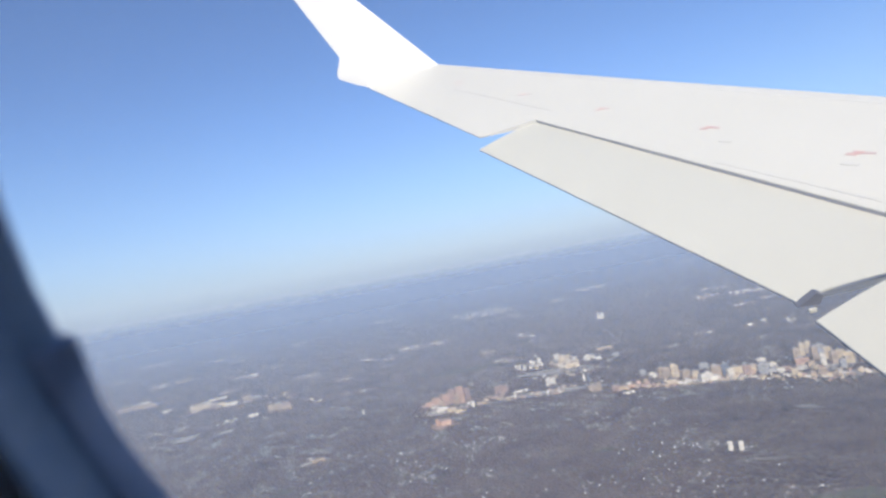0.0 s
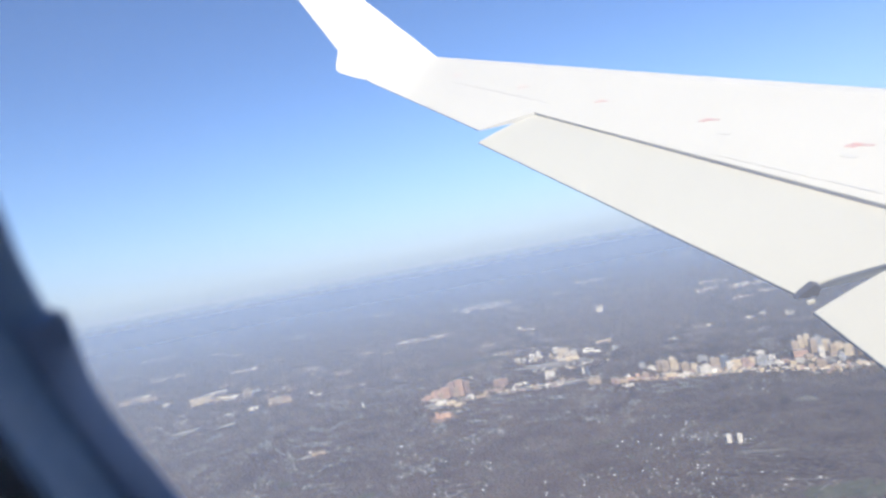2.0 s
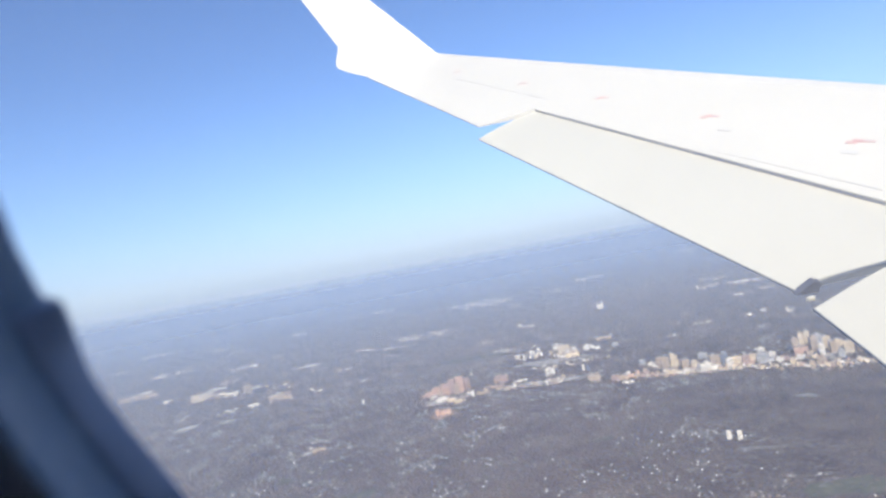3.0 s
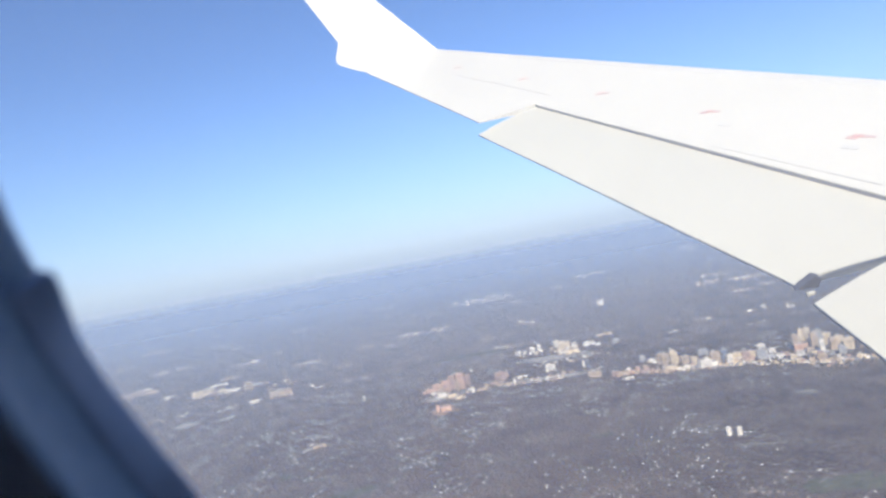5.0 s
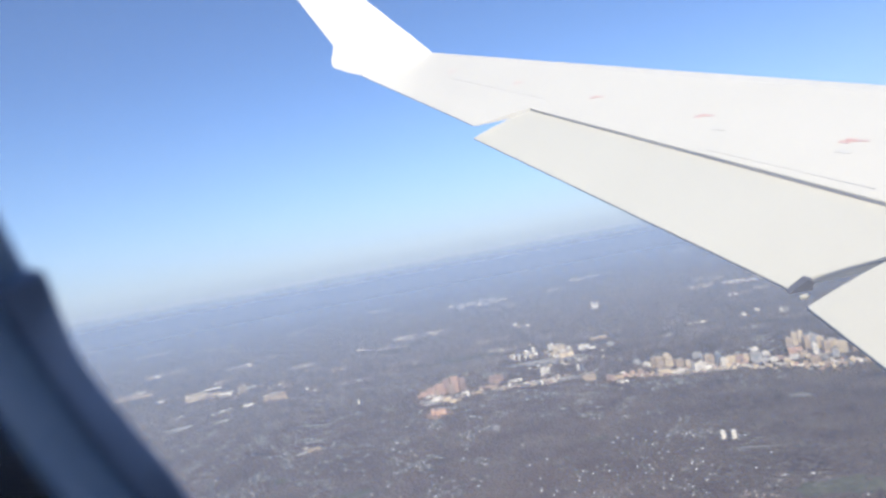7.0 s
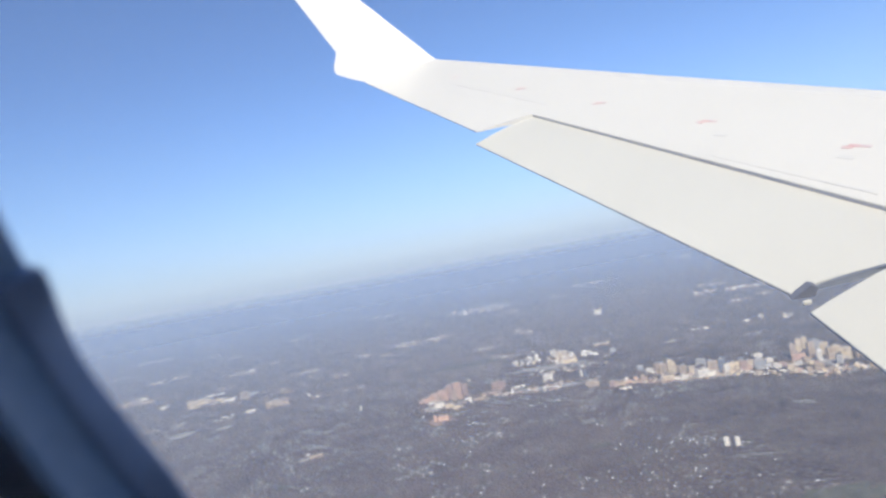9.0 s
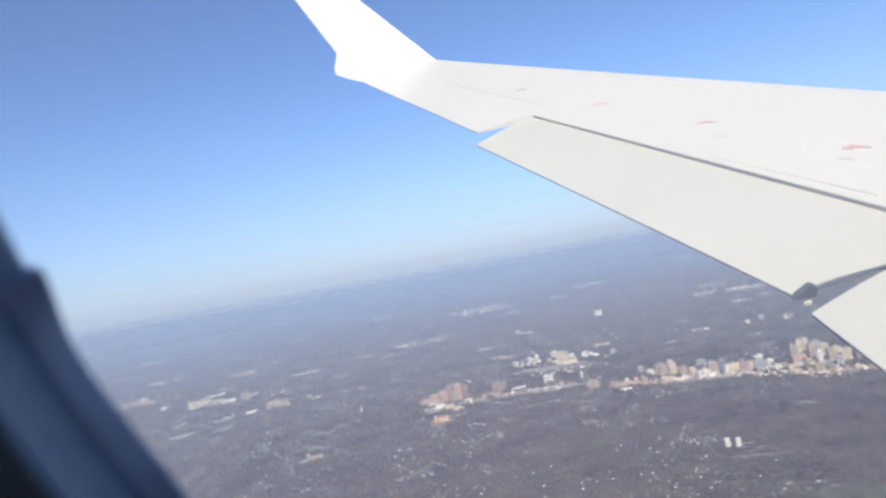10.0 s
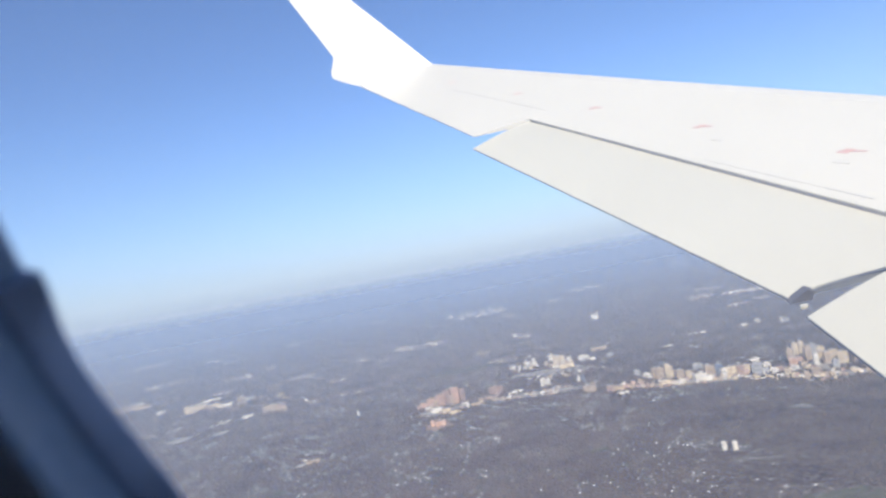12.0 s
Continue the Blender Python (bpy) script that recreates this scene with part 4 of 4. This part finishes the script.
def build_tank(x, y):
    t = new("storage_tank")
    t.matrix_world = pose(x, y, hill(x, y) - 1)
    tagged(t, "upright white cylindrical storage tank among trees", "tank", "twin tanks")
    part("shell", loft("shell", round_loops(((0, 3.6), (0.6, 3.6), (0.7, 3.4), (12.0, 3.4), (12.1, 3.6), (12.6, 3.6))), FACADE["white"]), t)
    part("dome", loft("dome", round_loops(((12.6, 3.4), (13.3, 2.6), (13.8, 1.2), (14.0, 0.3))), FACADE["white"], 60), t)


build_tank(334, 900)
build_tank(346, 893)


def build_church(x, y):
    """A white church with two spires, far off above the woods."""
    x, y, k = lay(x, y)
    t = new("church")
    t.matrix_world = pose(x, y, hill(x, y) - 1, 0, 0, facing(x, y) + 12)
    tagged(t, "bright white church with two pointed towers above woods", "church")
    part("nave", solid("nave", box_bm(-11 * k, 11 * k, -8 * k, 8 * k, 0, 17 * k), FACADE["white"]), t)
    bm = bmesh.new()
    a = [bm.verts.new(p) for p in ((-11.4 * k, -8.4 * k, 17 * k), (11.4 * k, -8.4 * k, 17 * k), (11.4 * k, 8.4 * k, 17 * k), (-11.4 * k, 8.4 * k, 17 * k), (-11.4 * k, 0, 23 * k), (11.4 * k, 0, 23 * k))]
    for f in ((0, 1, 5, 4), (2, 3, 4, 5), (1, 2, 5), (3, 0, 4), (3, 2, 1, 0)):
        bm.faces.new([a[i] for i in f])
    part("roof", solid("roof", bm, FACADE["white"]), t)
    for side in (-11, 11):
        tower = part("tower", solid("tower", box_bm(-3.4 * k, 3.4 * k, -3.4 * k, 3.4 * k, 0, 27 * k), FACADE["white"]), t)
        tower.location = (side * k, -6 * k, 0)
        part("spire", loft("spire", round_loops(((27 * k, 3.2 * k), (30 * k, 2.0 * k), (40 * k, 0.3 * k)), 8), FACADE["white"]), tower)


build_church(624, 2890)


# ---- open ground, roads ----
def patch(cx, cy, rx, ry, turn, material, label):
    """A field or lot with an uneven outline, a few centimetres above the land."""
    n, verts = 40, [(0.0, 0.0)]
    for k in (0.33, 0.67, 1.0):
        for i in range(n):
            a = 2 * math.pi * i / n
            q = k * (1 + 0.5 * noise.noise((math.cos(a) * 1.7 + cx, math.sin(a) * 1.7 + cy, 2)) + 0.4 * noise.noise((math.cos(a) * 5 + cx, math.sin(a) * 5 + cy, 4)))
            verts.append((rx * q * math.cos(a), ry * q * math.sin(a)))
    angle = radians(facing(cx, cy) + turn)
    c, s = math.cos(angle), math.sin(angle)
    pts = []
    for x, y in verts:
        X, Y, k = lay(cx + c * x - s * y, cy + s * x + c * y)
        pts.append((X, Y, hill(X, Y) + 0.35))
    faces = [(0, 1 + i, 1 + (i + 1) % n) for i in range(n)]
    for ring in (0, 1):
        o = 1 + ring * n
        faces += [(o + i, o + n + i, o + n + (i + 1) % n, o + (i + 1) % n) for i in range(n)]
    tagged(new("field", mesh_from("field", pts, faces, [material], smooth=True)), label, "field", kind="structure")
    CLEAR.append((cx, cy, rx, ry, angle))


CLEAR = []
for cx, cy, rx, ry, turn, material, label in (
        (-66, 1372, 30, 36, 0, BARE_EARTH, "orange bare earth lot"), (-45, 1512, 60, 34, 8, PALE_LOT, "pale paved lot beside brick blocks"),
        (137, 1515, 70, 24, 8, PALE_LOT, "pale paved lot between blocks"), (216, 1499, 52, 22, 0, PALE_LOT, "pale paved lot between blocks"),
        (230, 1775, 100, 36, -5, PALE_LOT, "pale paved lot between blocks"), (425, 1352, 56, 16, 0, BARE_EARTH, "orange bare earth strip beside an avenue"),
        (487, 1334, 115, 20, -4, PALE_LOT, "pale paved avenue beside office blocks"), (671, 1199, 66, 30, 0, PALE_LOT, "pale paved ground between towers"),
        (700, 1300, 50, 60, 0, PALE_LOT, "pale paved ground between towers"), (356, 1400, 32, 28, 0, BARE_EARTH, "reddish bare lot between brick blocks"),
        (-769, 1759, 34, 36, 0, PALE_LOT, "pale sandy lot between houses"), (-651, 1753, 22, 24, 0, PALE_LOT, "pale sandy lot between houses"),
        (-309, 1259, 26, 16, 8, PALE_LOT, "pale sandy lot between houses"), (356, 846, 34, 4, 0, DULL_LOT, "pale lot between woods"),
        (-215, 945, 70, 18, 6, MEADOW, "dull green winter meadow"), (372, 690, 50, 22, 20, MEADOW, "dull green winter meadow"),
        (20, 2080, 120, 40, 0, MEADOW, "dull green winter meadow"), (-653, 2712, 60, 40, 0, PALE_LOT, "small pale bare lot between woods")):
    patch(cx, cy, rx, ry, turn, material, label)

lots = random.Random(21)
for i in range(30):
    ly = 1000 + 4600 * lots.random() ** 1.5
    lx = lots.uniform(-0.5, 0.5) * ly
    size = lots.uniform(0.006, 0.018) * ly
    patch(lx, ly, size, size * lots.uniform(0.4, 1.0), lots.uniform(-25, 25), lots.choice((DULL_LOT, DULL_LOT, MEADOW)), "small dull bare lot between woods")


def is_clear(x, y):
    """Whether open lots lie at each of these places."""
    found = np.zeros(np.shape(x), dtype=bool)
    for cx, cy, rx, ry, angle in CLEAR:
        c, s = math.cos(angle), math.sin(angle)
        dx, dy = x - cx, y - cy
        found |= ((c * dx + s * dy) / rx) ** 2 + ((-s * dx + c * dy) / ry) ** 2 < 1.1
    return found


STREET_CELLS = set()


def suburb(x, y):
    """How built-up the land is: most to the west, in loose patches."""
    return (noise.noise((x * 0.0035, y * 0.0035, 6.3)) + 0.7 * noise.noise((x * 0.011, y * 0.011, 2.9))) - 1.1 * math.atan2(x, y) + 0.1


def house_rows(w, d, h, ridge):
    """The points and faces of a gabled house; the first four faces are walls, the rest roof."""
    e = 0.22
    pts = [(-w, -d, 0), (w, -d, 0), (w, d, 0), (-w, d, 0), (-w, -d, h), (w, -d, h), (w, d, h), (-w, d, h), (-w, 0, ridge), (w, 0, ridge)]
    pts += [(-w - e, -d - e, h - e), (w + e, -d - e, h - e), (w + e, d + e, h - e), (-w - e, d + e, h - e), (-w - e, 0, ridge + 0.08), (w + e, 0, ridge + 0.08)]
    return pts, ((0, 1, 5, 4), (2, 3, 7, 6), (1, 2, 6, 9, 5), (3, 0, 4, 8, 7)), ((10, 11, 15, 14), (12, 13, 14, 15))


def build_yards(spots):
    """Worn lawns, drives and sheds' floors beside the houses, uneven in outline."""
    r = random.Random(17)
    verts, faces = [], []
    for x, y, turn in spots:
        for k in range(3 if x < 0 else 2):
            cx, cy = x + r.uniform(-5, 5), y + r.uniform(-5, 5)
            if r.random() < 0.35 or is_clear(cx, cy):
                continue
            long, wide, o, n = r.uniform(1.2, 3.6), r.uniform(0.5, 1.6), len(verts), 7
            for i in range(n):
                a, q = 2 * math.pi * i / n, r.uniform(0.7, 1.25)
                px, py = long * q * math.cos(a), wide * q * math.sin(a)
                gx, gy, g = lay(cx + px * math.cos(turn) - py * math.sin(turn), cy + px * math.sin(turn) + py * math.cos(turn))
                verts.append((gx, gy, hill(gx, gy) + 0.5))
            faces.append(tuple(range(o, o + n)))
            gx, gy, g = lay(cx, cy)
            STREET_CELLS.add((int(gx // 4), int(gy // 4)))
    ob = new("yards", mesh_from("yards", verts, faces, [YARDS]))
    tagged(ob, "worn tan lawns and pale drives beside the houses", "yards", kind="stuff")


def build_houses():
    """Small gabled houses along winding streets; the nearest are things of their own."""
    r = random.Random(11)
    spots, runs = [], []
    for k in range(1700):
        d = 700 + 3600 * r.random() ** 1.0
        a = radians(r.uniform(-36, 40))
        x, y = d * math.sin(a), d * math.cos(a)
        if suburb(x, y) + r.uniform(-0.4, 0.4) < (0.2 if d < 1150 and a > -0.1 else -0.12):
            continue
        turn = r.uniform(0, math.pi)
        bend = r.uniform(-0.03, 0.03)
        run = [(x, y)]
        for i in range(r.randint(3, 13)):
            x += 8 * math.cos(turn)
            y += 8 * math.sin(turn)
            turn += bend * 8 + r.uniform(-0.08, 0.08)
            run.append((x, y))
            for side in (-1, 1):
                if r.random() < 0.46:
                    off = r.uniform(3.6, 9.0)
                    hx, hy = x - side * off * math.sin(turn), y + side * off * math.cos(turn)
                    if not is_clear(hx, hy):
                        spots.append((hx, hy, turn + (math.pi / 2 if r.random() < 0.3 else 0)))
        runs.append(run)
    for k in range(4600):
        d = 680 + 2900 * r.random() ** 1.2
        a = radians(r.uniform(-36, 40))
        x, y = d * math.sin(a), d * math.cos(a)
        if suburb(x, y) + r.uniform(-0.7, 0.5) > 0.0 and not is_clear(x, y):
            spots.append((x, y, r.uniform(0, 3.1)))
    sv, sf = [], []
    for run in runs:
        o = len(sv)
        for i, (x, y) in enumerate(run):
            (ax, ay), (bx, by) = run[max(0, i - 1)], run[min(len(run) - 1, i + 1)]
            q = math.hypot(bx - ax, by - ay)
            nx, ny = -(by - ay) / q * 1.2, (bx - ax) / q * 1.2
            for ex, ey in ((x + nx, y + ny), (x - nx, y - ny)):
                gx, gy, g = lay(ex, ey)
                sv.append((gx, gy, hill(gx, gy) + 0.4))
            if i:
                px, py = run[i - 1]
                sf.append((o + 2 * i - 2, o + 2 * i - 1, o + 2 * i + 1, o + 2 * i))
                for j in range(3):
                    gx, gy, g = lay(px + (x - px) * j / 3, py + (y - py) * j / 3)
                    STREET_CELLS.add((int(gx // 4), int(gy // 4)))
    road = new("road", mesh_from("road", sv, sf, [ASPHALT]))
    tagged(road, "grey winding residential streets between houses", "road", kind="structure")
    spots.sort(key=lambda p: p[0] ** 2 + p[1] ** 2)
    build_yards(spots)
    models = []
    for tone, roof_tone, words in (("white", "grey", "small white gabled house with a grey roof among bare trees"), ("tan", "slate", "small tan gabled house with a dark roof among bare trees"),
                                   ("grey", "tan", "small grey gabled house with a brown roof among bare trees"), ("brick", "grey", "small brick gabled house with a grey roof among bare trees"),
                                   ("tan", "grey", "small tan gabled house with a grey roof among bare trees")):
        pts, walls, roofs = house_rows(r.uniform(0.85, 1.25), r.uniform(0.65, 0.95), r.uniform(1.1, 1.7), r.uniform(1.9, 2.4))
        models.append((mesh_from("wall", pts[:10], walls, [FACADE[tone]]), mesh_from("roof", pts[10:], [tuple(i - 10 for i in f) for f in roofs], [FACADE[roof_tone]]), words))
    firsts = {}
    for i, (x, y, turn) in enumerate(spots[:260]):
        STREET_CELLS.add((int(x // 4), int(y // 4)))
        m, kind = pose(x, y, hill(x, y) - 0.3, 0, 0, math.degrees(turn)), r.randrange(len(models))
        if kind in firsts:
            copy_thing(firsts[kind], m)
            continue
        wall, roof, words = models[kind]
        firsts[kind] = house = tagged(new("house"), words, "house", "houses along the streets")
        house.matrix_world = m
        part("wall", wall, house)
        part("roof", roof, house)
    verts, faces, idx = [], [], []
    for x, y, turn in spots[260:]:
        gx, gy, g = lay(x, y)
        STREET_CELLS.add((int(gx // 4), int(gy // 4)))
        long = r.uniform(1.5, 2.8) if r.random() < 0.1 else r.uniform(0.55, 1.25)
        pts, walls, roofs = house_rows(long * g, r.uniform(0.5, 0.9) * g, r.uniform(1.0, 1.9) * g, r.uniform(1.9, 2.6) * g)
        c, s, z0, o = math.cos(turn), math.sin(turn), hill(gx, gy) - 0.3, len(verts)
        verts += [(gx + c * px - s * py, gy + s * px + c * py, z0 + pz) for px, py, pz in pts]
        faces += [tuple(o + i for i in f) for f in walls + roofs]
        idx += [0] * len(walls) + [1] * len(roofs)
    ob = new("houses", mesh_from("houses", verts, faces, [HOUSE_WALL, HOUSE_ROOF], index=idx))
    tagged(ob, "thousands of small pale gabled houses along winding streets", "houses", kind="stuff")


build_houses()


def build_woods():
    """Bare winter crowns over the whole land: small uneven clumps."""
    r = np.random.default_rng(5)
    bv = np.array([(1, 0, 0), (0, 1, 0), (-1, 0, 0), (0, -1, 0), (0, 0, 1), (0, 0, -1)], dtype=float)
    bf = np.array([(0, 1, 4), (1, 2, 4), (2, 3, 4), (3, 0, 4), (1, 0, 5), (2, 1, 5), (3, 2, 5), (0, 3, 5)])
    spots = []
    count = 205000
    d = 620 * (4450 / 620) ** r.random(count)
    a = np.radians(r.uniform(-40, 48, count))
    xs, ys = d * np.sin(a), d * np.cos(a)
    keep = (~is_clear(xs, ys) | (r.random(count) < 0.1)) & (r.random(count) > (d - 3300) / 1150)
    for x, y, far, chance in zip(xs[keep], ys[keep], d[keep], r.random(count)):
        if (int(x // 4), int(y // 4)) in STREET_CELLS:
            continue
        if chance < min(0.62, 0.95 * suburb(x, y)) * min(1.0, max(0.0, (2900 - far) / 1300)):
            continue
        spots.append((x, y, 0.9 + 0.0021 * far))
    n = len(spots)
    xy = np.array(spots)
    z = np.array([hill(x, y) for x, y, _ in spots])
    s = xy[:, 2] * r.uniform(0.7, 1.35, n)
    tall = s * r.uniform(0.12, 0.24, n)
    built = np.array([(int(x // 14), int(y // 14)) in BUILT_CELLS for x, y, _ in spots])
    tall[built] *= r.uniform(1.8, 5.0, n)[built]
    s[built] *= 0.75
    jit = r.uniform(0.65, 1.3, (n, len(bv), 1))
    spin = r.uniform(0, 2 * math.pi, n)
    c, q = np.cos(spin)[:, None], np.sin(spin)[:, None]
    shape = bv[None] * jit * np.stack([s, s, tall], 1)[:, None, :]
    v = np.stack([c * shape[..., 0] - q * shape[..., 1], q * shape[..., 0] + c * shape[..., 1], shape[..., 2]], 2)
    v += np.stack([xy[:, 0], xy[:, 1], z + tall * 0.7], 1)[:, None, :]
    f = bf[None] + (np.arange(n) * len(bv))[:, None, None]
    me = bpy.data.meshes.new("woods")
    v, f = v.reshape(-1, 3), f.reshape(-1, 3)
    me.vertices.add(len(v))
    me.vertices.foreach_set("co", v.ravel())
    me.loops.add(len(f) * 3)
    me.loops.foreach_set("vertex_index", f.ravel().astype(np.int32))
    me.polygons.add(len(f))
    me.polygons.foreach_set("loop_start", np.arange(0, len(f) * 3, 3, dtype=np.int32))
    me.materials.append(WOODS)
    me.materials.append(WOODS_DARK)
    # darker crowns are mixed in towards the east, to darken that side
    east = np.clip((xy[:, 0] / xy[:, 1] - 0.05) / 0.4, 0, 1) * np.clip((2900 - xy[:, 1]) / 900, 0, 1)
    darker = (r.random(n) < 0.7 * east).astype(np.int32)
    me.polygons.foreach_set("material_index", np.repeat(darker, len(bf)))
    me.polygons.foreach_set("use_smooth", np.ones(len(f), dtype=bool))
    me.update(calc_edges=True)
    me.validate()
    ob = new("woods", me)
    tagged(ob, "bare purplish grey-brown winter treetops covering the land", "woods", kind="stuff")


build_woods()
